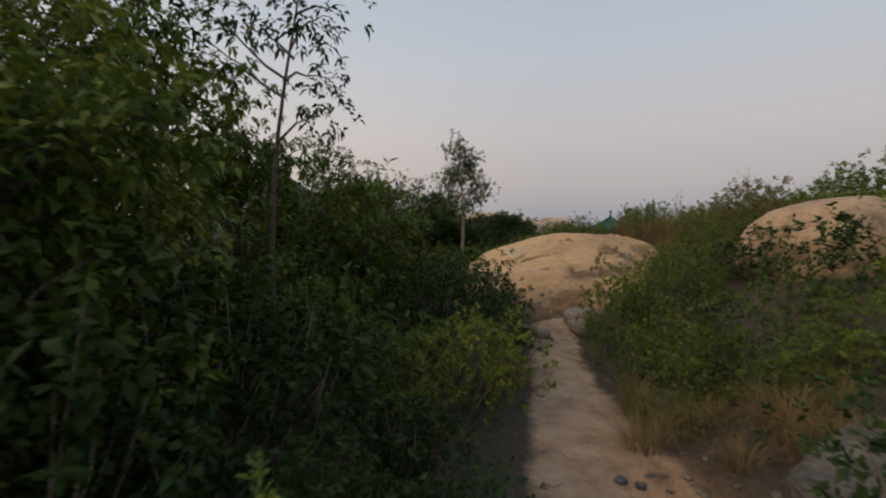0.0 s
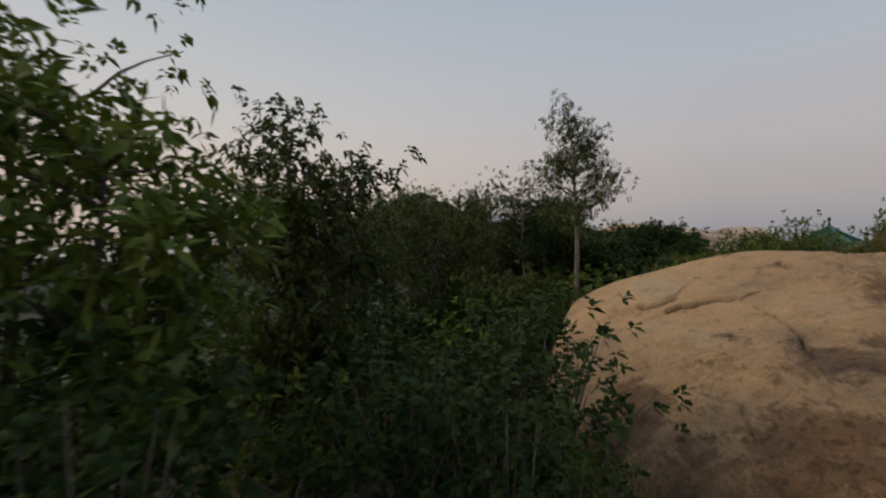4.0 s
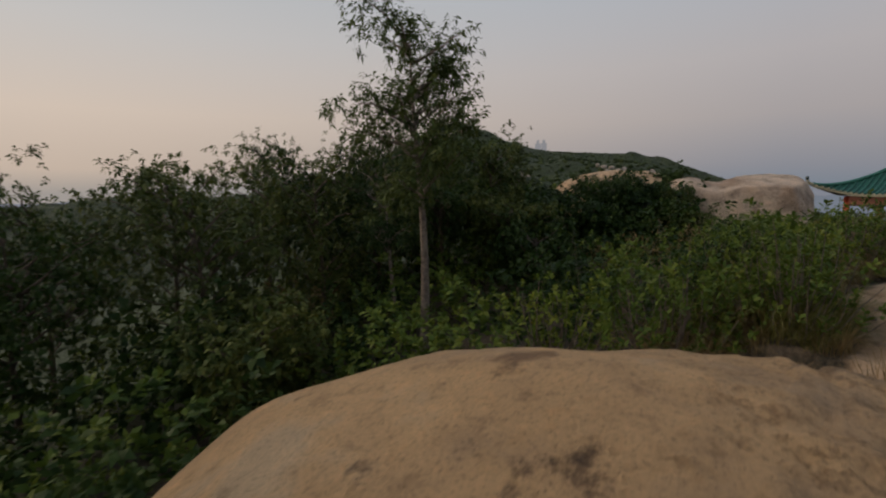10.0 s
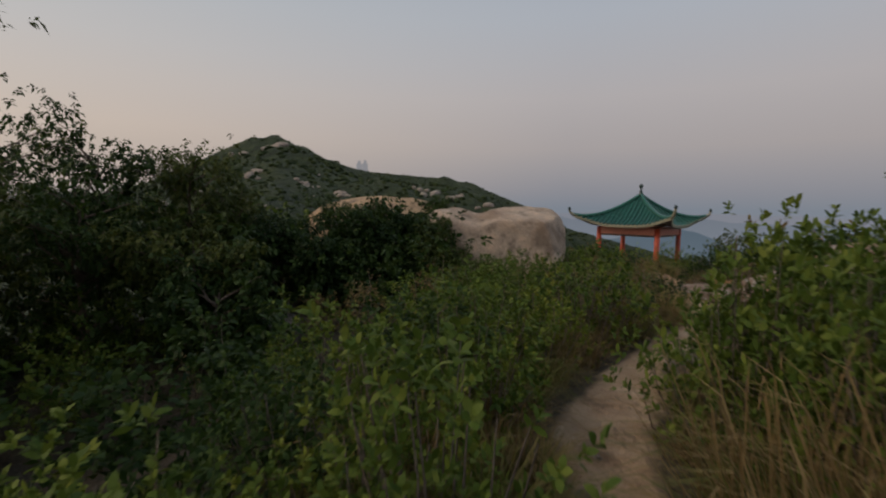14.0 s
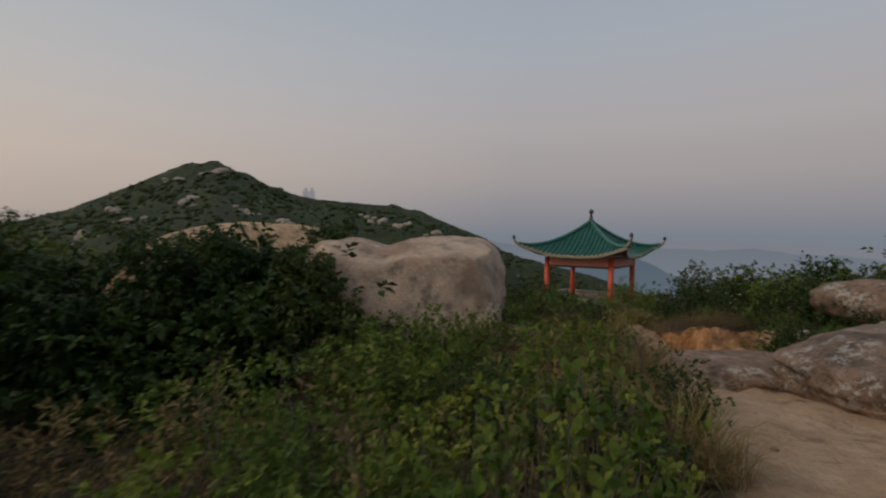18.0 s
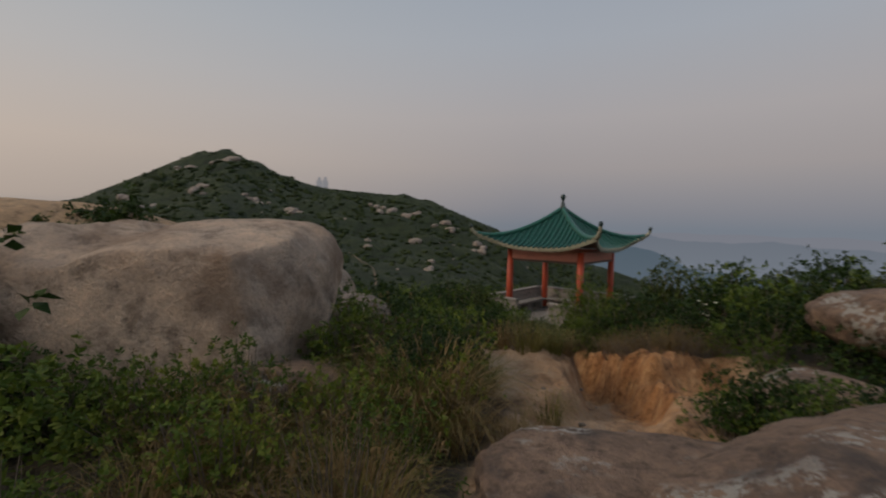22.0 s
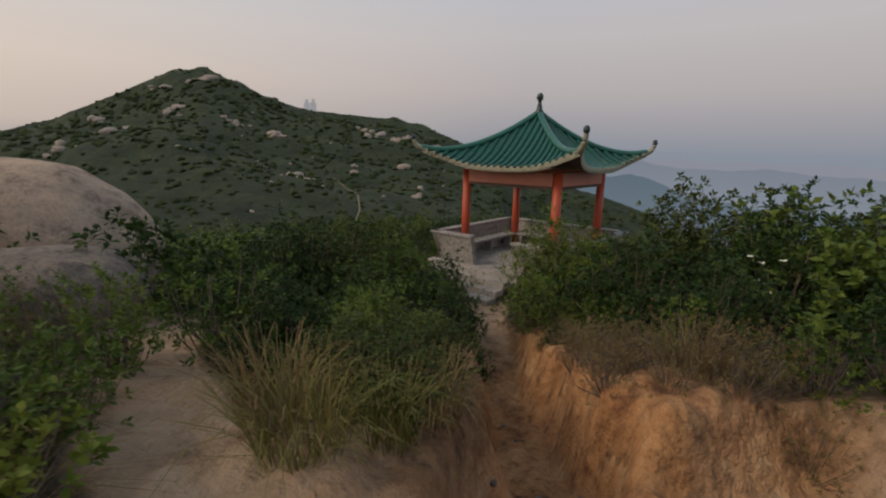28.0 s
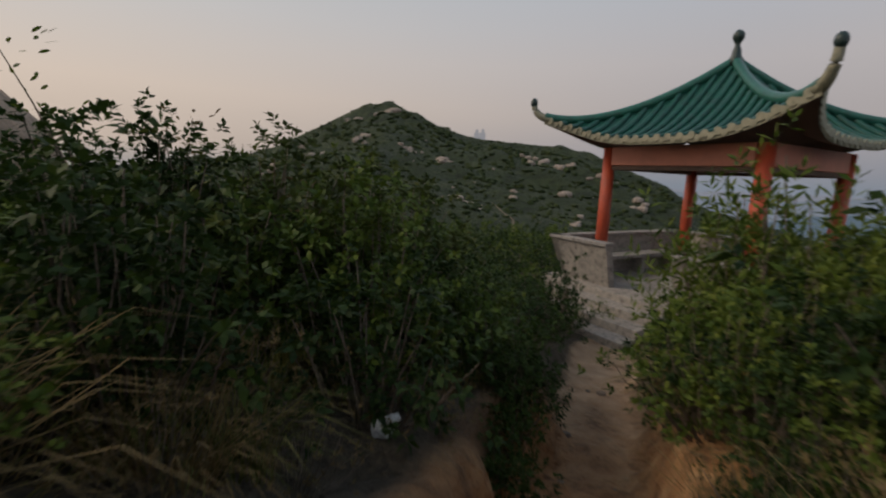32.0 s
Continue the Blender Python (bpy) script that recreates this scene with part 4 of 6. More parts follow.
def build_ridge(name, dist, az_rows, el_rows, seed, cols, base):
    """A far ridge from bearings (left is positive) and heights in degrees."""
    n = 200
    az = np.linspace(az_rows[0], az_rows[-1], n)
    el = np.interp(-az, -np.array(az_rows), el_rows) + 0.10 * np.sin(az * 0.9 + seed) + 0.05 * np.sin(az * 2.7 + seed * 2)
    top = 3 + dist * np.tan(np.radians(el))
    chunks = []
    for d, h in ((dist * 0.7, np.full(n, base)), (dist * 0.86, base + (top - base) * 0.62), (dist, top), (dist * 1.1, np.full(n, base))):
        chunks.append(np.stack([EYE_MID[0] - d * np.sin(np.radians(az)), EYE_MID[1] + d * np.cos(np.radians(az)), h], -1))
    V = np.concatenate(chunks)
    j = np.arange(n - 1)
    F = np.concatenate([np.stack([k * n + j, k * n + j + 1, (k + 1) * n + j + 1, (k + 1) * n + j], -1) for k in (0, 1, 2)])
    m = painted_haze(name, cols[0], cols[1], base, float(top.max()))
    tagged(new(name, mesh_of(name, V, F, m, True)), "hazy blue mountain ridge far off", "backdrop", kind="structure")


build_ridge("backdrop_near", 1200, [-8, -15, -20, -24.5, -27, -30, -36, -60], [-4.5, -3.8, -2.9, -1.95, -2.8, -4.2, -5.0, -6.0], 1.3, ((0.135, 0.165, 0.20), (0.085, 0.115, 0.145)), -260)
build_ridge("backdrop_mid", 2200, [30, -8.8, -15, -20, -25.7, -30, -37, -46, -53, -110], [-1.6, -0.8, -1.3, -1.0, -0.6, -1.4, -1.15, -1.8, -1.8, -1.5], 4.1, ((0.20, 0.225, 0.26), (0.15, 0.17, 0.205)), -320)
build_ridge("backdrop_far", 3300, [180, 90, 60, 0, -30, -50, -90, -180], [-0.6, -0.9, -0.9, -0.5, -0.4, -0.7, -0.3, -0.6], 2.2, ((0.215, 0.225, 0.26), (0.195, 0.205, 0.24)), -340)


def build_tower(at, h, w):
    t = new("apartment_tower")
    # the tower glows in its haze colour instead of being lit
    m = painted_haze("hazy_tower_" + str(int(h)), (0.22, 0.22, 0.235), (0.24, 0.235, 0.25), 0, 200)
    part("wall", box((w, w, h), (0, 0, h / 2), 0.5), m, t)
    part("roof", box((w * 0.5, w * 0.5, 6), (0, 0, h + 3), 0.3), m, t)
    t.matrix_world = pose(*at)
    tagged(t, "pale high-rise tower far behind the ridge", "building", "towers behind the ridge")


for az, el, w in ((13.4, 4.7, 9), (12.7, 4.75, 9)):
    x, y = EYE_MID[0] - 900 * math.sin(radians(az)), EYE_MID[1] + 900 * math.cos(radians(az))
    top = 3 + 900 * math.tan(radians(el + 0.35))
    build_tower((x, y, -240), top + 240, w)


# ---- the pavilion ----
def roof_point(a, b):
    """Local roof surface over one side: a along the eave, b out from the middle (b >= |a|)."""
    s = np.clip(a / np.maximum(b, 1e-4), -1, 1)
    w = 2.02 + 0.38 * np.abs(s) ** 5
    r = b / w
    z = 2.22 + 1.52 * (1 - np.clip(r, 0, 1)) ** 1.55
    return z + 0.46 * np.abs(s) ** 3.2 * np.clip(r, 0, 1.05) ** 2.2, w


def eave_at(a):
    """b on the eave for a place along it."""
    b = 2.02
    for _ in range(12):
        b = 2.02 + 0.38 * min(1.0, abs(a) / b) ** 5
    return b


def grid_mesh(name, P, mat, smooth=True):
    n, m = P.shape[:2]
    i, j = np.meshgrid(np.arange(n - 1), np.arange(m - 1), indexing="ij")
    F = np.stack([i * m + j, (i + 1) * m + j, (i + 1) * m + j + 1, i * m + j + 1], -1).reshape(-1, 4)
    return mesh_of(name, P.reshape(-1, 3), F, mat, smooth)


def build_pavilion():
    pav = new("pavilion")
    tagged(pav, "open Chinese pavilion with green tiled roof and red columns", "pavilion")
    H, E, WT, FL = 1.449, 2.17, 0.30, PAV_FLOOR
    # floor and columns
    part("floor_slab", box((4.5, 4.5, 0.5), (0, 0, FL - 0.25), 0.02), MAT_CONCRETE, pav, "grey concrete floor slab")
    col_bm = bmesh.new()
    bmesh.ops.create_cone(col_bm, segments=24, radius1=0.125, radius2=0.118, depth=1.78 + 0.35 - FL, cap_ends=True)
    bmesh.ops.translate(col_bm, vec=(0, 0, (1.78 + 0.35 + FL) / 2), verts=col_bm.verts)
    col_me = bpy.data.meshes.new("column")
    col_bm.to_mesh(col_me)
    col_bm.free()
    col_me.materials.append(MAT_RED)
    for p in col_me.polygons:
        p.use_smooth = len(p.vertices) == 4
    for sx in (-1, 1):
        for sy in (-1, 1):
            c = part("column", col_me, None, pav, "orange-red painted round column")
            c.location = (sx * H, sy * H, 0)
            f = part("column_base", box((0.34, 0.34, 0.10), (0, 0, FL + 0.05), 0.02), MAT_CONCRETE, c)
    for k in range(4):
        turn = Matrix.Rotation(k * math.pi / 2, 4, "Z")
        b = part("beam", box((2 * H - 0.235, 0.16, 0.36), (0, -H, 1.96), 0.012), MAT_BEAM, pav, "salmon-red painted beam")
        b.matrix_local = turn
        b = part("tie_beam", box((2 * H - 0.24, 0.10, 0.08), (0, -H, 1.735), 0.008), MAT_SOFFIT, pav)
        b.matrix_local = turn
        # roof side: tile bed, soffit, ribs
        n = 40
        S, B = np.meshgrid(np.linspace(-1, 1, n), np.linspace(0.02, 1, 24), indexing="ij")
        w = 2.02 + 0.38 * np.abs(S) ** 5
        bb = B * w
        aa = S * bb
        z, _ = roof_point(aa, bb)
        side = part("roof_side", grid_mesh("roof_side", np.stack([aa, -bb, z], -1), MAT_TILE), None, pav, "green glazed tile slope")
        side.matrix_local = turn
        keep = B[0] >= 0.35
        sof = part("soffit", grid_mesh("soffit", np.stack([aa[:, keep], -bb[:, keep], z[:, keep] - 0.09], -1)[::-1], MAT_SOFFIT), None, pav, "dark wooden soffit")
        sof.matrix_local = turn
        edge = np.stack([np.stack([aa[:, -1], -bb[:, -1] - 0.01, z[:, -1] + 0.01], -1), np.stack([aa[:, -1], -bb[:, -1] - 0.012, z[:, -1] - 0.10], -1)], 1)
        fas = part("eave_board", grid_mesh("eave_board", edge, MAT_TRIM), None, pav, "pale mossy eave edge")
        fas.matrix_local = turn
        pitch = 0.205
        for i in range(-11, 12):
            a = i * pitch
            b1 = eave_at(a)
            if abs(a) > b1 - 0.08:
                continue
            b0 = max(abs(a) + 0.03, 0.10)
            nb = max(5, int((b1 - b0) / 0.045))
            b = np.linspace(b0, b1 + 0.03, nb)
            zz, _ = roof_point(np.full(nb, a), np.minimum(b, b1))
            rad = 0.050 + 0.012 * ((b - b0) % 0.24) / 0.24
            V, F = tube(np.stack([np.full(nb, a), -b, zz + 0.012], -1), rad, 8)
            rib = part("tile_rib", mesh_of("tile_rib", V, F, MAT_TILE, True), None, pav)
            rib.matrix_local = turn
            cap = bmesh.new()
            bmesh.ops.create_cone(cap, segments=10, radius1=0.064, radius2=0.064, depth=0.02, cap_ends=True, matrix=Matrix.Translation((a, -b1 - 0.035, zz[-1] + 0.005)) @ Matrix.Rotation(math.pi / 2, 4, "X"))
            e = part("eave_tile", cap, MAT_TRIM, pav)
            e.matrix_local = turn
            if i < 11 and abs(a + pitch / 2) < eave_at(a + pitch / 2) - 0.1:
                am = a + pitch / 2
                bm1 = eave_at(am)
                zm, _ = roof_point(np.array([am]), np.array([bm1]))
                d = bmesh.new()
                vs = [d.verts.new((am + x, -bm1 - 0.02 + y, float(zm[0]) + zq)) for y in (0, -0.018) for x, zq in ((-0.085, 0.01), (0.085, 0.01), (0.05, -0.06), (0, -0.10), (-0.05, -0.06))]
                d.faces.new(vs[:5])
                d.faces.new(vs[:4:-1])
                for q in range(5):
                    d.faces.new((vs[q], vs[(q + 1) % 5], vs[5 + (q + 1) % 5], vs[5 + q]))
                e = part("drip_tile", d, MAT_TRIM, pav)
                e.matrix_local = turn
    # hips with upturned horns
    for k in range(4):
        turn = Matrix.Rotation(k * math.pi / 2, 4, "Z")
        rise = 0.44 if k == 0 else 0.30
        b = np.linspace(0.06, 2.40, 40)
        z, _ = roof_point(b, b)
        hip = np.stack([b, -b, z + 0.05], -1)
        V, F = tube(hip, np.full(40, 0.085), 8)
        h = part("hip_ridge", mesh_of("hip_ridge", V, F, MAT_RIDGE, True), None, pav, "rounded green ridge tiles")
        h.matrix_local = turn
        t = np.linspace(0, 1, 18)
        curl = radians(96) * t
        out = 2.30 + 0.26 * np.sin(curl)
        zt = z[-2] + 0.02 + rise * (1 - np.cos(curl)) / (1 - math.cos(radians(96)))
        V, F = tube(np.stack([out, -out, zt], -1), 0.09 - 0.035 * t, 8)
        hn = part("horn", mesh_of("horn", V, F, MAT_TRIM, True), None, h, "pale worn upturned horn")
        tip = bmesh.new()
        bmesh.ops.create_uvsphere(tip, u_segments=12, v_segments=8, radius=0.075, matrix=Matrix.Translation((out[-1] + 0.01, -out[-1] - 0.01, float(zt[-1]) + 0.02)) @ Matrix.Diagonal((1, 1, 1.35, 1)))
        part("horn_tip", tip, MAT_HORN, h, "dark green rounded horn tip", True)
    # finial
    prof = [(0.0, 3.66), (0.15, 3.70), (0.13, 3.80), (0.085, 3.86), (0.075, 3.95), (0.05, 4.02), (0.045, 4.08), (0.07, 4.12), (0.10, 4.18), (0.095, 4.25), (0.05, 4.31), (0.0, 4.33)]
    an = np.linspace(0, 2 * math.pi, 16, endpoint=False)
    P = np.array([[(r * math.cos(q), r * math.sin(q), zz) for q in [*an, 0.0]] for r, zz in prof])
    part("finial", grid_mesh("finial", P, MAT_HORN), None, pav, "dark green ball finial")

    # parapet walls with flared backs, caps and benches
    def wall_run(u0, u1, side, ends=(False, False)):
        """A run along one side; side 0 is the entrance side."""
        turn = Matrix.Rotation(side * math.pi / 2, 4, "Z")
        out_t, out_b, inn = -E, -E + 0.26, -E + 0.30
        zt, zb = WT - 0.06, FL - 0.25
        prof = [(out_t, zt), (out_b, zb), (inn + 0.12, zb), (inn - 0.12, zt)]
        lo, hi = (u0 + (0.26 if ends[0] else 0)), (u1 - (0.26 if ends[1] else 0))
        bm = bmesh.new()
        A = [bm.verts.new((u0 if z > 0 else lo, v, z)) for v, z in prof]
        B = [bm.verts.new((u1 if z > 0 else hi, v, z)) for v, z in prof]
        for q in range(4):
            bm.faces.new((A[q], A[(q + 1) % 4], B[(q + 1) % 4], B[q]))
        bm.faces.new(A[::-1])
        bm.faces.new(B)
        bmesh.ops.recalc_face_normals(bm, faces=bm.faces)
        w = part("parapet", bm, MAT_CONCRETE, pav, "flared grey concrete parapet")
        w.matrix_local = turn
        c = part("cap", box((u1 - u0 + 0.04, 0.27, 0.07), ((u0 + u1) / 2, -E + 0.095, WT - 0.025), 0.012), MAT_CAP, pav, "worn concrete coping")
        c.matrix_local = turn

    wall_run(-E, -0.72, 0, (True, False))
    wall_run(0.60, E, 0, (False, True))
    for k in (1, 2, 3):
        wall_run(-E, E, k, (True, True))
        turn = Matrix.Rotation(k * math.pi / 2, 4, "Z")
        s = part("bench_seat", box((3.4, 0.42, 0.08), (0, -E + 0.60, FL + 0.42), 0.012), MAT_CAP, pav, "concrete bench slab")
        s.matrix_local = turn
        for x in (-1.2, 0, 1.2):
            g = part("bench_leg", box((0.12, 0.30, 0.38), (x, -E + 0.60, FL + 0.19), 0.01), MAT_CONCRETE, pav)
            g.matrix_local = turn
    for i in range(3):
        part("step", box((2.3, 0.40, 0.16), (-0.45, -2.42 - 0.36 * i, FL - 0.21 - 0.15 * i), 0.015), MAT_CONCRETE, pav, "worn concrete step")
    pav.matrix_world = pose(PAV[0], PAV[1], 0, 0, 0, math.degrees(PAV_TURN))
    return pav


build_pavilion()


# ---- plants ----
def shrub_arrays(seed, n_tips, per, leaf, wide, droop=0.25, tall=1.0, spread=0.58, upright=0.5, stem=0.011, simple=False, loose=0.095):
    """Stems and leaves of a shrub about one metre high: leaf clumps on a rough dome."""
    rng = np.random.default_rng(seed)
    stems, cents = [], []
    lob = rng.uniform(0, 6.3, 3)
    for i in range(n_tips):
        a, q = rng.uniform(0, 2 * math.pi), math.sqrt(rng.uniform(0.0, 1))
        edge = 1 + 0.18 * math.sin(3 * a + lob[0]) + 0.12 * math.sin(5 * a + lob[1])
        top = tall * (math.sqrt(max(0.05, 1 - 0.9 * q * q))) * rng.uniform(0.66, 1.04)
        p = np.array([math.cos(a) * q * spread * edge, math.sin(a) * q * spread * edge, top])
        root = np.array([math.cos(a) * 0.12 * q, math.sin(a) * 0.12 * q, -0.08])
        t = np.linspace(0, 1, 4)[:, None]
        line = root + (p - root) * t + np.array([math.cos(a), math.sin(a), 0]) * q * 0.2 * t * (1 - t) + rng.normal(size=(4, 3)) * 0.02 * (t > 0)
        stems.append(tube(line, np.linspace(stem, stem * 0.3, 4), 3))
        cents += [line[-1], line[-1], root + (p - root) * 0.85, root + (p - root) * 0.65, root + (p - root) * 0.42]
    cents = np.array(cents)
    whorl = 7
    k = rng.integers(0, len(cents), n_tips * per // whorl)
    off = rng.normal(size=(len(k), 3)) * np.array([loose, loose, loose * 0.85]) * 1.15
    node = cents[k] + off
    node[:, 2] = np.maximum(node[:, 2], 0.03)
    axis = unit(unit(off) * 0.6 + node * np.array([0.9, 0.9, 0]) + np.array([0, 0, upright + 0.25]) + rng.normal(size=node.shape) * 0.25)
    m = len(node)
    base, axis = np.repeat(node, whorl, 0), np.repeat(axis, whorl, 0)
    step = np.tile(np.arange(whorl), m)
    spin = step * 2.4 + np.repeat(rng.uniform(0, 6.3, m), whorl)
    ref = unit(np.cross(axis, np.array([0.3, 0.2, 0.9])))
    ref2 = np.cross(axis, ref)
    out = ref * np.cos(spin)[:, None] + ref2 * np.sin(spin)[:, None]
    rise = (0.25 + 0.16 * step)[:, None]
    base = base + axis * (step * leaf * 0.13)[:, None]
    along = out + axis * rise + rng.normal(size=base.shape) * 0.14
    return joined(stems), leaves(base, along, leaf, wide, rng, droop, simple)


def tuft_mesh(seed, n, h, wide, lean, mat, r=0.16):
    rng = np.random.default_rng(seed)
    a, q = rng.uniform(0, 2 * math.pi, n), np.sqrt(rng.uniform(0, 1, n))
    base = np.stack([np.cos(a) * q * r, np.sin(a) * q * r, np.full(n, -0.03)], -1)
    a2 = a + rng.normal(0, 0.7, n)
    k = lean * rng.uniform(0.2, 1.3, n)
    V, F = blades(base, np.stack([np.cos(a2) * k, np.sin(a2) * k, np.zeros(n)], -1), h, wide, rng)
    return mesh_of("blades", V, F, mat) if mat else (V, F)


def make_shrub(label, mat, arrays):
    (SV, SF), (V, F) = arrays
    s = new("shrub")
    part("branchwork", mesh_of("branchwork", SV, SF, MAT_TWIG, True), None, s, "thin brown stems")
    part("foliage", mesh_of("foliage", V, F, mat), None, s)
    return tagged(s, label, "shrub", "shrubs along the trail")


def make_tuft(label, me, group):
    return tagged(new("grass_tuft", me), label, "grass", group)


SHRUBS = {
    "dark": [make_shrub("dense dark green broad-leaved shrub on the slope", MAT_LEAF_DARK, shrub_arrays(s, 34, 60, 0.062, 0.031, simple=True)) for s in (1, 2, 3)],
    "mid": [make_shrub("leafy mid-green shrub beside the trail", MAT_LEAF_MID, shrub_arrays(s, 34, 40, 0.064, 0.029, 0.12, 1.0, 0.58, 0.9)) for s in (4, 5, 6)],
    "light": [make_shrub("yellow-green shrub with small rounded leaves", MAT_LEAF_LIGHT, shrub_arrays(s, 30, 42, 0.054, 0.031, 0.1, 0.95, 0.55, 0.9)) for s in (7, 8)],
    "dry": [make_shrub("brownish half-dry shrub with bare twigs", MAT_LEAF_DRY, shrub_arrays(s, 46, 16, 0.055, 0.016, 0.2, 0.95, 0.6, 0.6, 0.008)) for s in (9, 10)],
}
SHRUBS["big"] = [make_shrub("broad dense evergreen bush with small leaves", {61: MAT_LEAF_MID, 62: MAT_LEAF_OLIVE, 63: MAT_LEAF_DARK}[s], shrub_arrays(s, 80, 92, 0.045, 0.025, 0.15, 1.0, 0.62, 0.6, 0.010, True, 0.062)) for s in (61, 62, 63)]
SHRUBS["feathery"] = [make_shrub("feathery yellow-green bush with narrow leaves", MAT_LEAF_LIGHT if s == 65 else MAT_LEAF_MID, shrub_arrays(s, 64, 70, 0.062, 0.016, 0.05, 1.0, 0.5, 1.1, 0.009, True, 0.075)) for s in (65, 66)]
FAR_SHRUBS = {
    "dark": (MAT_LEAF_DARK, [shrub_arrays(s, 30, 23, 0.095, 0.05, simple=True, loose=0.12)[1] for s in (11, 12, 13)]),
    "mid": (MAT_LEAF_MID, [shrub_arrays(s, 30, 23, 0.09, 0.046, 0.15, 1.0, 0.58, 0.8, simple=True, loose=0.12)[1] for s in (14, 15, 16)]),
    "dry": (MAT_LEAF_DRY, [shrub_arrays(s, 34, 20, 0.10, 0.03, 0.15, 1.0, 0.58, 0.8, simple=True, loose=0.12)[1] for s in (17, 18)]),
}
TUFTS = {
    "green": [make_tuft("green grass tuft leaning over the trail", tuft_mesh(s, 190, 0.62, 0.0045, 0.85, MAT_GRASS, 0.2), "grass tufts") for s in (21, 22)],
    "straw": [make_tuft("dry straw-coloured grass tuft", tuft_mesh(s, 200, 0.6, 0.0042, 0.95, MAT_STRAW, 0.2), "dry grass tufts") for s in (23, 24)],
    "tall": [make_tuft("tall pale seeding grass beside the trail", tuft_mesh(s, 110, 0.9, 0.004, 0.5, MAT_STRAW, 0.26), "tall grass") for s in (25, 26)],
}
USED = set()


def plant(proto, x, y, scale, squash=1.0, dz=0.0):
    m = pose(x, y, gz(x, y) - 0.04 + dz, RNG.uniform(-6, 6), RNG.uniform(-6, 6), RNG.uniform(0, 360)) @ Matrix.Diagonal((scale, scale, scale * squash, 1))
    if proto.name not in USED:
        USED.add(proto.name)
        proto.matrix_basis = m
        return proto
    o = copy_thing(proto, pose(0, 0, 0))
    o.matrix_basis = m
    return o


# bare places: x, y, radius
FREE = [(7.45, 24.9, 0.55), (1.9, 22.2, 0.5), (2.7, 21.0, 0.3), (0.1, 4.2, 0.75), (6.85, 29.8, 0.65), (10.1, 25.9, 0.65), (9.6, 26.7, 0.35), (9.1, 27.4, 0.35), (8.6, 28.2, 0.35), (8.3, 29.1, 0.35), (2.5, 2.7, 1.05), (1.7, 2.2, 0.5), (5.95, 26.3, 1.6), (2.9, 27.8, 1.9), (5.75, 30.7, 1.4), (12.0, 22.0, 1.9), (10.1, 23.2, 1.1), (12.6, 25.6, 1.3), (7.35, 28.9, 0.7)]


def open_ground(x, y, r):
    if float(slab_r(np.array(x), np.array(y))) < (1.0 if x < 3.5 else 0.93) + 0.12 * r:
        return False
    if any(math.hypot(x - a, y - b) < q + 0.3 * r for a, b, q in FREE):
        return False
    c, s = math.cos(PAV_TURN), math.sin(PAV_TURN)
    px, py = x - PAV[0], y - PAV[1]
    u, v = c * px + s * py, -s * px + c * py
    return max(abs(u), abs(v)) > 2.35 + 0.5 * r


def zone(x, y, left, d):
    """Kinds with their odds, height, how near the trail's middle they come."""
    if y < 9:
        return ((("dark", 0.92), ("mid", 0.08)), 0.9 if d < 1.6 else 1.4, 0.5) if left else ((("mid", 0.6), ("dark", 0.1), ("dry", 0.3)), 0.85, 0.5)
    if y < 15.5:
        return ((("dark", 0.8), ("mid", 0.2)), 1.3, 1.0) if left else ((("mid", 0.6), ("dry", 0.2), ("light", 0.2)), 0.8, 0.9)
    if y < 20.5:
        if left:
            return (("mid", 0.45), ("dark", 0.3), ("light", 0.15), ("dry", 0.1)), 0.9, 0.35
        return ((("mid", 0.5), ("light", 0.2), ("dry", 0.3)), 1.15, 0.8) if y < 18.2 else ((("mid", 0.5), ("dry", 0.5)), 0.5, 1.2)
    if y < 28:
        if left and x < 4.6 and y > 22.4:
            return (("dark", 0.8), ("mid", 0.2)), 1.1, 1.0
        return ((("dry", 0.25), ("mid", 0.45), ("light", 0.2), ("dark", 0.1)), 0.66, 0.8 if y < 26.8 else 1.3) if left else ((("mid", 0.4), ("dark", 0.5), ("dry", 0.1)), 0.72, 1.9)
    if y < 36:
        if left:
            return (("dark", 0.62), ("mid", 0.32), ("light", 0.06)), (0.9 if d < 3 and y > 29.5 else 0.8), 1.3 if y < 30 else 0.95
        return (("dark", 0.3), ("mid", 0.4), ("light", 0.3)), 1.1 if y < 33 else 0.7, 1.5 if y < 29.5 else 0.8
    return (("dark", 0.5), ("mid", 0.5)), 0.6, 0.6


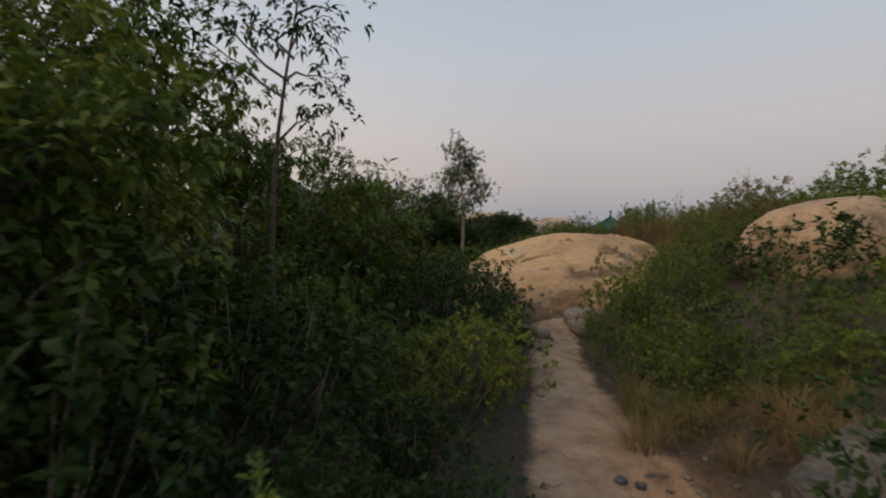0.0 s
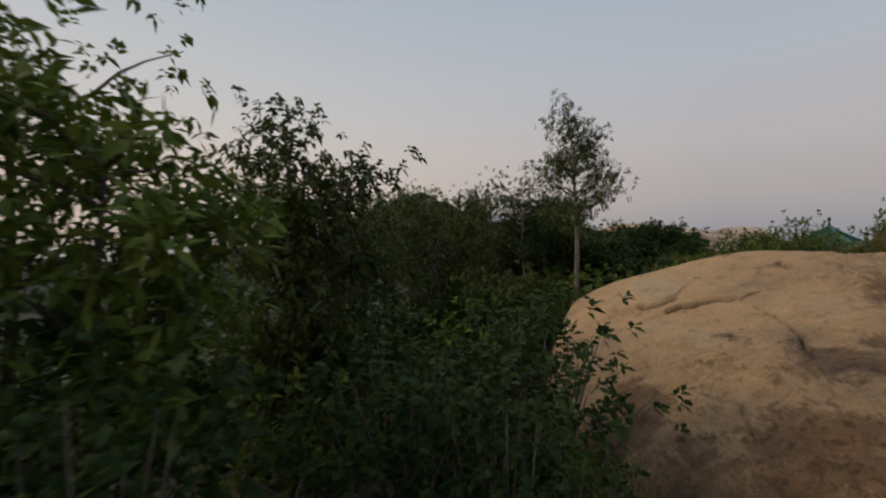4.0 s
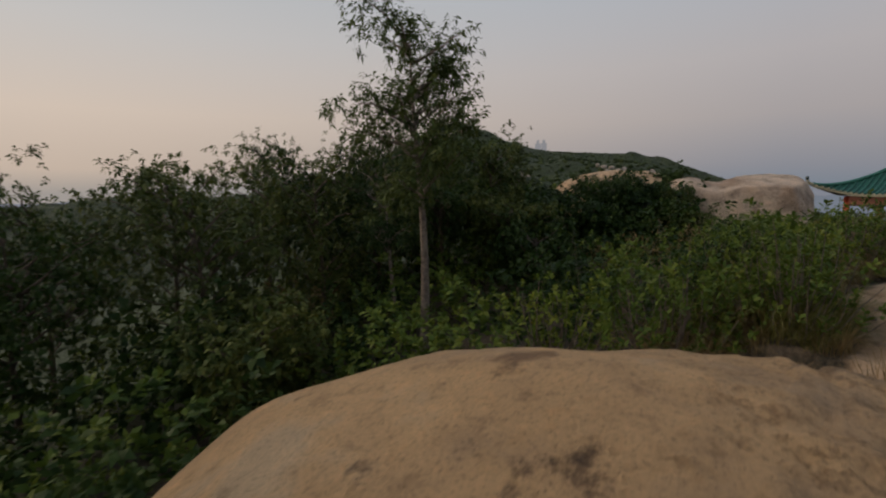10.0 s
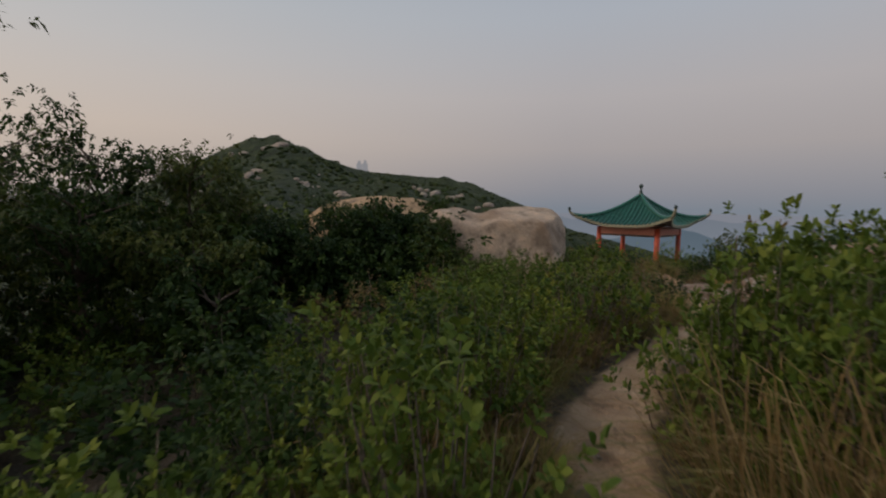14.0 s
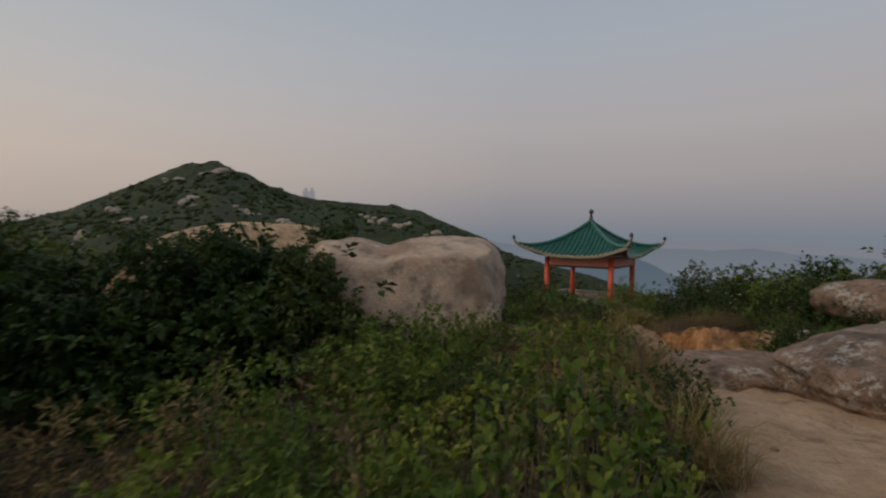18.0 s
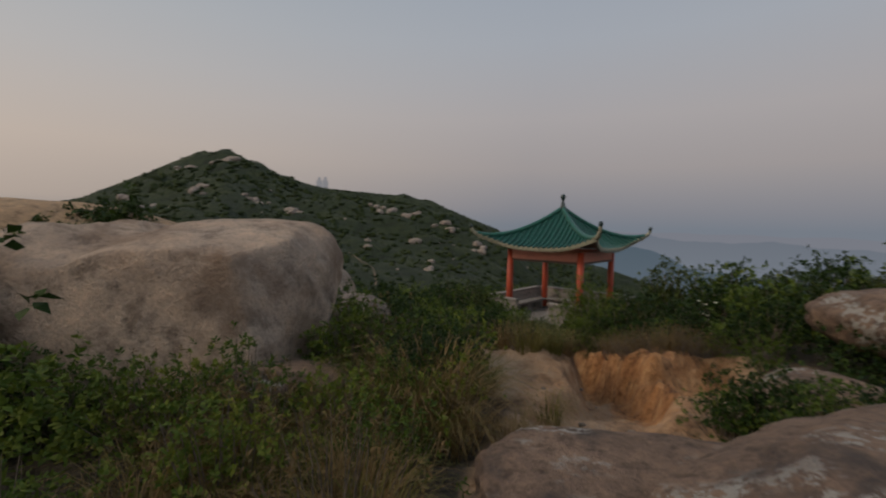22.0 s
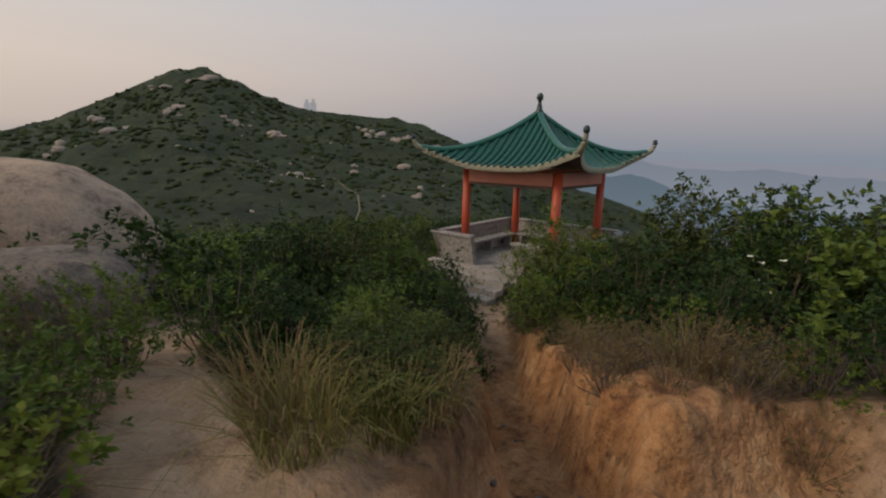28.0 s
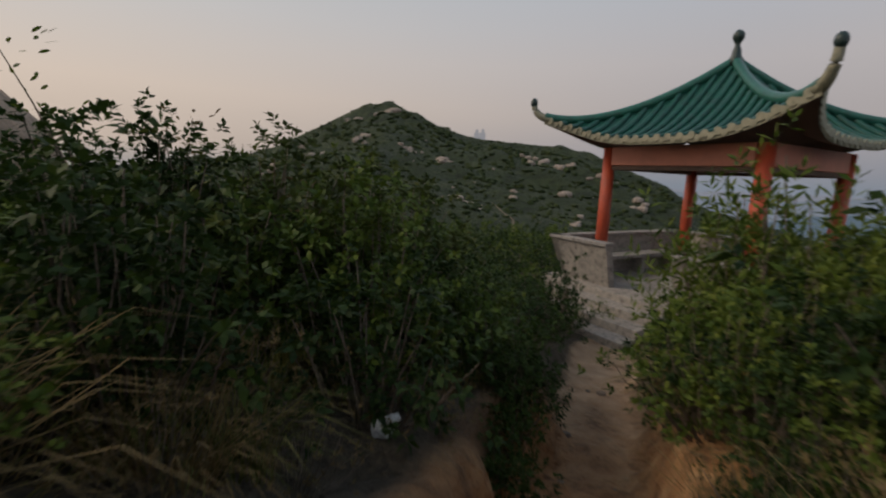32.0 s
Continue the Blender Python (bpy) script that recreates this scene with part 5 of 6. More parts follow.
def scatter():
    rng = np.random.default_rng(42)
    near, far, n = [], {"dark": [], "mid": [], "dry": []}, 0
    cells = [(x, y) for y in np.arange(0.2, 52, 0.55) for x in np.arange(-14, 27, 0.55)]
    rng.shuffle(cells)
    xs, ys = np.array(cells)[:, 0] + rng.uniform(-0.25, 0.25, len(cells)), np.array(cells)[:, 1] + rng.uniform(-0.25, 0.25, len(cells))
    D, S, _ = to_trail(xs, ys)
    G = ground(xs, ys)
    grid = {}
    for x, y, d, side, g in zip(xs, ys, D, S, G):
        if d > 11 or (side < 0 and y < 15 and d > 7):
            continue
        odds, h, clear = zone(x, y, side > 0, d)
        kind = str(rng.choice([k for k, _ in odds], p=[p for _, p in odds]))
        sc = h * rng.uniform(0.75, 1.2) * (1 + 0.05 * min(d, 8))
        r = 0.58 * sc
        if d < clear * 0.6 + r * 0.72 or not open_ground(x, y, r):
            continue
        gap = 0.66 if d < 4.5 else 0.74
        cx, cy = int(x // 1.5), int(y // 1.5)
        if any((x - a) ** 2 + (y - b) ** 2 < ((r + q) * gap) ** 2 for i in (-1, 0, 1) for j in (-1, 0, 1) for a, b, q in grid.get((cx + i, cy + j), ())):
            continue
        grid.setdefault((cx, cy), []).append((x, y, r))
        if d < 2.9:
            protos = SHRUBS[kind]
            plant(protos[int(rng.integers(len(protos)))], x, y, sc, rng.uniform(0.85, 1.15))
            n += 1
        else:
            kind = kind if kind in far else "mid"
            V, F = FAR_SHRUBS[kind][1][int(rng.integers(len(FAR_SHRUBS[kind][1])))]
            a = rng.uniform(0, 6.3)
            R = np.array([[math.cos(a), -math.sin(a), 0], [math.sin(a), math.cos(a), 0], [0, 0, 1]])
            far[kind].append((V @ R.T * (sc * 1.1) + np.array([x, y, g - 0.05]), F))
    for kind, chunks in far.items():
        if chunks:
            V, F = joined(chunks)
            tagged(new("undergrowth", mesh_of("undergrowth", V, F, FAR_SHRUBS[kind][0])), "thick " + {"dark": "dark green", "mid": "mid-green", "dry": "brownish"}[kind] + " scrub covering the slope", "scrub", kind="stuff")
    return n


scatter()


def slab_side(y):
    """Where the slab's edge on the bank side lies."""
    return 3.25 + float(slab_half(np.array(y))) * max(0.05, 1 - abs((y - 12.4) / 3.25) ** 2.4) ** (1 / 2.4) if 9.2 < y < 15.6 else 3.9


def bank_grass():
    """Long grass that covers the bank beside the slab: dry next to the stone, greener above."""
    rng = np.random.default_rng(91)
    kinds = {"dry": [tuft_mesh(s, 64, 0.7, 0.005, 1.25, None, 0.28) for s in (81, 82, 83)], "tall": [tuft_mesh(s, 44, 0.95, 0.0045, 0.55, None, 0.24) for s in (84, 85)],
             "green": [tuft_mesh(s, 60, 0.72, 0.0065, 0.8, None, 0.26) for s in (86, 87, 88)]}
    dry, green = [], []
    for i in range(1000):
        y = rng.uniform(8.0, 16.2)
        off = rng.uniform(0.1, 3.2) if i % 3 else rng.uniform(-0.06, 0.4)
        x = slab_side(y) + off + (0.25 if y < 10 else 0)
        if math.hypot(x - 6.5, y - 7.8) < 1.3 or float(to_trail(np.array([x]), np.array([y]))[0][0]) < 0.75:
            continue
        if off < 0.05 and y < 10.6:
            continue
        kind = ("dry" if rng.uniform() < 0.93 else "tall") if off < 0.8 and y > 11 else str(rng.choice(["green", "dry", "tall"], p=[0.78, 0.12, 0.10]))
        V, F = kinds[kind][int(rng.integers(len(kinds[kind])))]
        a, q = rng.uniform(0, 6.3), rng.uniform(0.3, 0.66) if kind != "green" else rng.uniform(0.6, 1.05)
        R = np.array([[math.cos(a), -math.sin(a), 0], [math.sin(a), math.cos(a), 0], [0, 0, 1]])
        (green if kind == "green" else dry).append((V @ R.T * q + np.array([x, y, gz(x, y) - 0.03]), F))
    for chunks, mat, text in ((dry, MAT_STRAW, "dry straw-coloured long grass on the bank"), (green, MAT_GRASS, "green long grass on the bank")):
        V, F = joined(chunks)
        tagged(new("bank_grass", mesh_of("bank_grass", V, F, mat)), text, "grass", kind="stuff")


bank_grass()


def edge_tufts():
    rng = np.random.default_rng(77)
    for i in range(180):
        k = int(rng.integers(40, len(LINE) - 14))
        side = rng.choice([-1, 1])
        y0 = LINE[k, 1]
        off = rng.uniform(0.5, 1.5) + (1.2 if 20 < y0 < 26 and side < 0 else 0) + (0.6 if 26 < y0 < 30 else 0)
        x, y = LINE[k, 0] - WAY[k, 1] * off * side, LINE[k, 1] + WAY[k, 0] * off * side
        if y > 33 or not open_ground(x, y, 0.1):
            continue
        dry = rng.uniform() < np.interp(y, [0, 8, 12, 16, 22, 28, 33], [0.4, 0.5, 0.6, 0.35, 0.45, 0.6, 0.2])
        protos = TUFTS["straw" if dry else "green"]
        plant(protos[int(rng.integers(2))], x, y, rng.uniform(0.5, 0.95))
    for i in range(14):
        x, y = rng.normal(6.3, 0.5), rng.normal(13.4, 1.2)
        if open_ground(x, y, 0.05):
            plant(TUFTS["tall" if i % 3 else "straw"][i % 2], x, y, rng.uniform(0.55, 0.85))
    for i in range(24):
        y = rng.uniform(8.2, 15.6)
        x = slab_side(y) + rng.uniform(0.35, 3.0)
        if open_ground(x, y, 0.02) and math.hypot(x - 6.5, y - 7.8) > 1.5:
            plant(SHRUBS[("mid", "light", "mid", "dry")[i % 4]][i % 2], x, y, rng.uniform(0.5, 0.8))
    for i in range(14):
        x, y = rng.uniform(4.6, 6.5), rng.uniform(20.2, 23.0)
        if float(to_trail(np.array([x]), np.array([y]))[0][0]) > 1.0:
            plant(SHRUBS[("mid", "light", "mid", "dry")[i % 4]][i % 2], x, y, rng.uniform(0.55, 0.75))
    for x, y in ((12.6, 28.6), (12.5, 29.3), (12.9, 28.1), (12.4, 30.0), (13.2, 27.9)):
        plant(SHRUBS["dry"][int(y * 10) % 2], x, y, 0.55)
        plant(TUFTS["straw"][int(x * 10) % 2], x - 0.15, y + 0.2, 0.6)
    for x, y, q in ((6.85, 16.2, 0.85), (7.0, 16.8, 0.9), (6.9, 15.6, 0.8), (7.4, 16.4, 0.95), (6.95, 17.3, 0.8), (7.4, 17.3, 0.9), (7.9, 17.8, 0.9), (7.9, 17.0, 0.95)):
        plant(SHRUBS["mid"][int(x * 10) % 3], x, y, q, 1.5)
    for i, (x, y) in enumerate(((-0.2, 5.2), (0.2, 5.5), (0.55, 6.0), (-0.6, 5.0), (2.5, 5.2), (2.7, 6.0), (3.0, 6.6), (0.75, 9.6), (0.45, 10.2), (0.3, 9.3), (1.05, 9.15))):
        plant(SHRUBS["light" if i % 3 else "mid"][i % 2], x, y, 0.6)
    for i, (x, y) in enumerate(((1.3, 9.5), (1.6, 9.2), (2.15, 9.1), (4.1, 9.0), (4.5, 9.3), (1.0, 9.9))):
        plant(SHRUBS["dry"][i % 2], x, y, 0.4)
    for i in range(16):
        x, y = rng.uniform(7.2, 8.5), rng.uniform(20.6, 23.8)
        if float(to_trail(np.array([x]), np.array([y]))[0][0]) > 0.55:
            plant(TUFTS["straw"][i % 2], x, y, rng.uniform(0.6, 0.95))
            if i % 3 == 0:
                plant(SHRUBS["dry"][i % 2], x - 0.3, y, 0.5)
    for i in range(16):
        k = int(np.argmin(np.abs(LINE[:, 1] - rng.uniform(15.2, 17.4))))
        off = rng.uniform(0.34, 0.55) * rng.choice([-1, 1])
        plant(TUFTS["green" if i % 2 else "straw"][i // 2 % 2], LINE[k, 0] - WAY[k, 1] * off, LINE[k, 1] + WAY[k, 0] * off, rng.uniform(0.35, 0.6))
    for i, (x, y, q) in enumerate(((12.75, 31.0, 0.7), (12.6, 30.4, 0.6), (13.1, 30.2, 0.75), (12.7, 31.8, 0.7), (13.3, 29.5, 0.7), (5.2, 24.4, 0.75), (5.7, 24.3, 0.7), (6.1, 24.2, 0.7))):
        plant(SHRUBS["mid" if i % 2 else "dark"][i % 3], x, y, q)
    for x, y, q in ((10.15, 26.75, 0.9), (10.5, 26.95, 0.8), (10.75, 27.3, 0.8), (9.9, 27.15, 0.9), (9.4, 25.6, 0.8), (9.2, 26.1, 0.9), (9.1, 25.3, 0.9), (9.0, 26.6, 0.8), (8.8, 25.9, 0.9)):
        plant(TUFTS["green" if int(y * 20) % 3 else "straw"][int(x * 10) % 2], x, y, q)
        if int(x * 20) % 2:
            plant(SHRUBS["dry"][int(y * 10) % 2], x - 0.1, y + 0.15, 0.45)
    for i in range(56):
        k = int(np.argmin(np.abs(LINE[:, 1] - rng.uniform(15.4, 20.5))))
        off = rng.uniform(0.5, 1.2) * rng.choice([-1, 1])
        x, y = LINE[k, 0] - WAY[k, 1] * off, LINE[k, 1] + WAY[k, 0] * off
        if open_ground(x, y, 0.05):
            plant(TUFTS["green" if rng.uniform() < 0.55 else "straw"][i % 2], x, y, rng.uniform(0.55, 1.0))
    for i in range(16):
        x, y = rng.uniform(1.9, 3.6), rng.uniform(3.0, 4.6)
        if float(to_trail(np.array([x]), np.array([y]))[0][0]) > 0.45:
            plant(TUFTS["straw" if i % 4 else "green"][i % 2], x, y, rng.uniform(0.4, 0.8))
    for i, (x, y, q) in enumerate(((7.3, 24.3, 0.8), (6.9, 24.5, 0.75), (6.4, 24.6, 0.7), (7.9, 25.5, 0.8), (7.7, 25.5, 0.75), (7.2, 23.8, 0.75), (6.7, 23.9, 0.7), (7.6, 23.4, 0.65), (8.0, 26.0, 0.7), (7.9, 26.8, 0.6), (7.7, 27.5, 0.6), (8.0, 28.0, 0.55), (7.5, 28.1, 0.55))):
        plant(SHRUBS[("mid", "light", "dry")[i % 3]][i % 2], x, y, q)
        plant(TUFTS["green" if i % 2 else "straw"][i // 2 % 2], x + 0.3, y - 0.15, q * 1.1)
    for x, y, q in ((8.8, 24.75, 1.5), (8.55, 24.45, 1.4), (8.75, 24.6, 1.25), (8.95, 24.2, 1.1), (8.5, 24.9, 1.1), (8.6, 24.1, 1.0), (9.0, 24.9, 1.0), (8.3, 24.4, 1.0)):
        plant(TUFTS["straw" if q > 1.05 else "green"][int(q * 10) % 2], x, y, q)

    # shrubs that close in on the trail: kind, x, y, size, squash
    for i, (kind, x, y, q, h) in enumerate((
            ("light", 0.0, 4.05, 1.0, 1.05), ("light", 0.4, 4.7, 1.05, 1.05), ("mid", -0.45, 4.3, 1.0, 1.0), ("light", -0.2, 3.6, 0.7, 1.0), ("light", 0.7, 5.7, 0.55, 1.0), ("mid", 0.0, 5.2, 0.8, 1.0), ("light", 0.95, 6.6, 0.5, 1.0),
            ("mid", 2.35, 4.3, 0.55, 0.9), ("mid", 2.9, 4.1, 0.6, 0.9), ("light", 3.5, 4.0, 0.7, 0.9), ("dry", 2.2, 3.7, 0.4, 0.9), ("mid", 4.0, 4.4, 0.8, 1.0), ("dry", 3.2, 3.6, 0.45, 0.9), ("mid", 2.25, 5.3, 0.7, 1.0), ("mid", 2.6, 4.6, 0.75, 1.0), ("mid", 2.45, 6.5, 0.7, 1.0), ("light", 2.9, 5.9, 0.8, 1.0), ("mid", 3.3, 5.0, 0.9, 1.0), ("mid", 3.4, 6.8, 0.9, 1.0), ("dry", 2.0, 5.9, 0.45, 1.0),
            ("light", 2.85, 7.5, 0.95, 1.45), ("light", 3.4, 7.9, 0.9, 1.3), ("mid", 3.9, 7.3, 0.9, 1.1), ("dry", 3.1, 8.5, 0.5, 1.0), ("dry", 3.6, 8.7, 0.55, 1.0), ("dry", 1.45, 8.85, 0.5, 1.0), ("dry", 2.6, 8.95, 0.35, 1.0),
            ("mid", 6.65, 17.05, 0.9, 1.5), ("mid", 6.85, 17.45, 0.9, 1.5), ("light", 7.25, 17.9, 0.75, 1.1), ("mid", 7.35, 18.45, 0.65, 1.0), ("mid", 6.75, 16.7, 0.75, 1.2), ("dry", 6.65, 16.1, 0.6, 1.2), ("mid", 7.2, 17.6, 0.9, 1.2), ("light", 7.9, 18.0, 0.9, 1.1), ("mid", 8.6, 18.3, 0.9, 1.1),
            ("mid", 5.0, 17.5, 0.95, 1.05), ("mid", 5.15, 18.2, 0.9, 1.05), ("light", 4.6, 18.0, 0.9, 1.05), ("mid", 5.35, 18.9, 0.75, 1.05), ("mid", 4.6, 17.1, 0.9, 1.1), ("light", 4.9, 16.8, 0.75, 1.0), ("mid", 4.75, 16.2, 0.7, 1.1), ("light", 4.4, 16.6, 0.8, 1.1), ("mid", 4.2, 15.9, 0.7, 1.1), ("light", 5.15, 17.2, 0.65, 1.1), ("light", 5.0, 16.4, 0.5, 1.1), ("light", 5.25, 17.9, 0.65, 1.1), ("mid", 5.4, 18.5, 0.65, 1.1), ("light", 5.0, 18.6, 0.85, 1.1), ("light", 5.9, 19.0, 0.75, 1.1),
            ("mid", 6.35, 19.4, 0.95, 1.15), ("dry", 6.6, 19.9, 1.0, 1.15), ("mid", 6.9, 20.45, 0.95, 1.2), ("light", 6.1, 20.1, 0.9, 1.1), ("dry", 7.25, 20.9, 0.8, 1.1), ("mid", 5.7, 19.6, 0.85, 1.1),
            ("dry", 12.1, 28.1, 0.5, 1.0), ("dry", 12.5, 27.95, 0.5, 1.0), ("dry", 12.9, 27.75, 0.5, 1.0), ("dry", 13.3, 27.5, 0.5, 1.0), ("dry", 12.3, 28.5, 0.6, 1.0), ("dry", 12.8, 28.3, 0.6, 1.0), ("dry", 13.2, 28.1, 0.6, 1.0), ("mid", 13.6, 27.9, 0.6, 1.0),
            ("dry", 12.2, 29.0, 0.6, 1.0), ("dry", 12.7, 28.8, 0.65, 1.0), ("mid", 13.1, 28.7, 0.7, 1.0),
            ("dark", 11.4, 30.6, 0.45, 1.1), ("dry", 10.5, 29.4, 0.45, 0.9), ("dry", 10.75, 29.7, 0.4, 0.9), ("dry", 10.35, 29.9, 0.5, 0.9), ("dry", 10.65, 30.35, 0.5, 0.9), ("dry", 11.05, 30.5, 0.35, 0.9), ("dry", 10.2, 29.2, 0.45, 0.9), ("dry", 9.9, 29.5, 0.5, 0.9), ("mid", 12.4, 31.0, 0.75, 1.1), ("mid", 12.45, 31.9, 0.8, 1.1), ("dark", 11.25, 31.4, 0.6, 1.1), ("mid", 10.9, 32.3, 0.6, 1.0), ("dark", 12.5, 30.5, 0.6, 1.1), ("dark", 12.8, 30.9, 0.8, 1.1), ("dark", 12.35, 30.1, 0.42, 1.0), ("dark", 10.5, 28.7, 0.5, 0.9), ("mid", 10.1, 28.6, 0.7, 0.9), ("dark", 10.1, 29.6, 0.8, 1.0), ("dark", 11.32, 31.2, 0.5, 1.1), ("dark", 11.28, 30.85, 0.42, 1.1), ("dark", 12.3, 31.3, 0.5, 1.1), ("dry", 12.5, 31.6, 0.65, 1.1), ("dark", 12.45, 32.1, 0.7, 1.1), ("dry", 12.4, 31.0, 0.55, 1.0), ("mid", 12.8, 30.0, 0.65, 1.0),
            ("feathery", 13.0, 32.3, 1.75, 1.1), ("feathery", 13.5, 32.9, 1.5, 1.0), ("feathery", 13.0, 33.3, 1.1, 1.0), ("feathery", 13.1, 31.4, 1.15, 1.0),
            ("dark", 8.9, 25.3, 0.75, 0.95), ("dark", 9.15, 25.9, 0.7, 0.95), ("mid", 9.0, 26.5, 0.65, 0.9), ("dark", 8.6, 24.9, 0.75, 0.95), ("mid", 8.4, 25.6, 0.8, 0.95), ("dark", 8.5, 26.3, 0.8, 0.9),
            ("mid", 12.2, 24.2, 0.8, 0.9), ("light", 12.9, 24.6, 0.7, 0.9), ("mid", 11.6, 24.7, 0.6, 0.9))):
        plant(SHRUBS[kind][i % len(SHRUBS[kind])], x, y, q, h)
    for i in range(12):
        y = rng.uniform(15.6, 18.2)
        k = int(np.argmin(np.abs(LINE[:, 1] - y)))
        off = rng.uniform(0.8, 1.7)
        plant(TUFTS["tall" if i % 3 == 0 else "green"][i % 2], LINE[k, 0] - WAY[k, 1] * off, LINE[k, 1] + WAY[k, 0] * off, rng.uniform(0.7, 1.0))
    for i, (x, y) in enumerate(((6.2, 15.5), (6.4, 15.7), (6.3, 15.95), (6.55, 15.5), (6.5, 16.1), (6.75, 15.9), (6.3, 15.3), (6.6, 15.25), (6.35, 16.25))):
        plant(TUFTS["green" if i % 3 == 1 else "tall"][i % 2], x, y, (1.3, 1.45, 1.2)[i % 3])
    for i in range(26):
        y = rng.uniform(12.8, 15.2)
        x = slab_side(y) + rng.uniform(0.0, 0.8)
        if float(to_trail(np.array([x]), np.array([y]))[0][0]) > 0.95:
            plant(TUFTS["tall" if i % 3 else "straw"][i % 2], x, y, rng.uniform(0.9, 1.25))


edge_tufts()


def crown_tree(name, at, height, trunk_r, crown_r, crown_from, n_limb, per, leaf, wide, seed, bark, leafmat, label, lean=(0, 0), droop=0.5):
    rng = np.random.default_rng(seed)
    t = new(name)
    n = 9
    q = np.linspace(0, 1, n)
    line = np.stack([lean[0] * q ** 1.5 + 0.05 * height * np.sin(q * 5 + seed) * 0.25, lean[1] * q ** 1.5 + 0.04 * height * np.cos(q * 4 + seed) * 0.25 - 0.01 * height, q * height * 0.92 - 0.15], -1)
    V, F = tube(line, trunk_r * (1 - 0.85 * q), 8)
    part("trunk", mesh_of("trunk", V, F, bark, True), None, t)
    tips = []
    for i in range(n_limb):
        f = rng.uniform(crown_from, 0.98)
        p = np.array([np.interp(f, q, line[:, k]) for k in range(3)])
        a = rng.uniform(0, 2 * math.pi)
        reach = crown_r * rng.uniform(0.45, 1.05) * (1.15 - 0.75 * abs(f - 0.62))
        end = p + np.array([math.cos(a) * reach, math.sin(a) * reach, reach * rng.uniform(0.25, 0.9)])
        w = np.linspace(0, 1, 6)[:, None]
        lim = p + (end - p) * w + np.array([0, 0, 1]) * (w * (1 - w)) * 0.25 * reach + rng.normal(size=(6, 3)) * 0.03 * reach
        V, F = tube(lim, trunk_r * 0.36 * (1 - 0.8 * w[:, 0]), 5)
        part("limb", mesh_of("limb", V, F, bark, True), None, t)
        for fr in (0.55, 0.72, 0.86, 1.0):
            c = lim[0] + (lim[-1] - lim[0]) * fr + rng.normal(size=3) * 0.09 * crown_r
            tips.append(c)
            tips.append(c + rng.normal(size=3) * 0.16 * crown_r)
    tips = np.array(tips)
    whorl = 6
    k = rng.integers(0, len(tips), n_limb * per // whorl)
    node = tips[k] + rng.normal(size=(len(k), 3)) * crown_r * 0.105
    axis = unit(node - tips[k] + rng.normal(size=node.shape) * 0.08 + np.array([0, 0, 0.12]))
    spin = rng.uniform(0, 6.3, (len(node), 1)) + np.arange(whorl)[None] * 2.4
    ref = unit(np.cross(axis, np.array([0.3, 0.2, 0.9])))
    ref2 = np.cross(axis, ref)
    out = ref[:, None] * np.cos(spin)[..., None] + ref2[:, None] * np.sin(spin)[..., None]
    base = np.repeat(node, whorl, 0) + np.tile(np.arange(whorl), len(node))[:, None] * np.repeat(axis, whorl, 0) * leaf * 0.15
    along = out.reshape(-1, 3) + np.repeat(axis, whorl, 0) * 0.5 + rng.normal(size=base.shape) * 0.2
    V, F = leaves(base, along, leaf, wide, rng, droop, True)
    part("crown", mesh_of("crown", V, F, leafmat), None, t)
    t.matrix_world = pose(*at, 0, 0, 0)
    return tagged(t, label, "tree")


def tree_at(x, y, top, *args, **kw):
    z = gz(x, y)
    return crown_tree("tree", (x, y, z), top - z, *args, **kw)


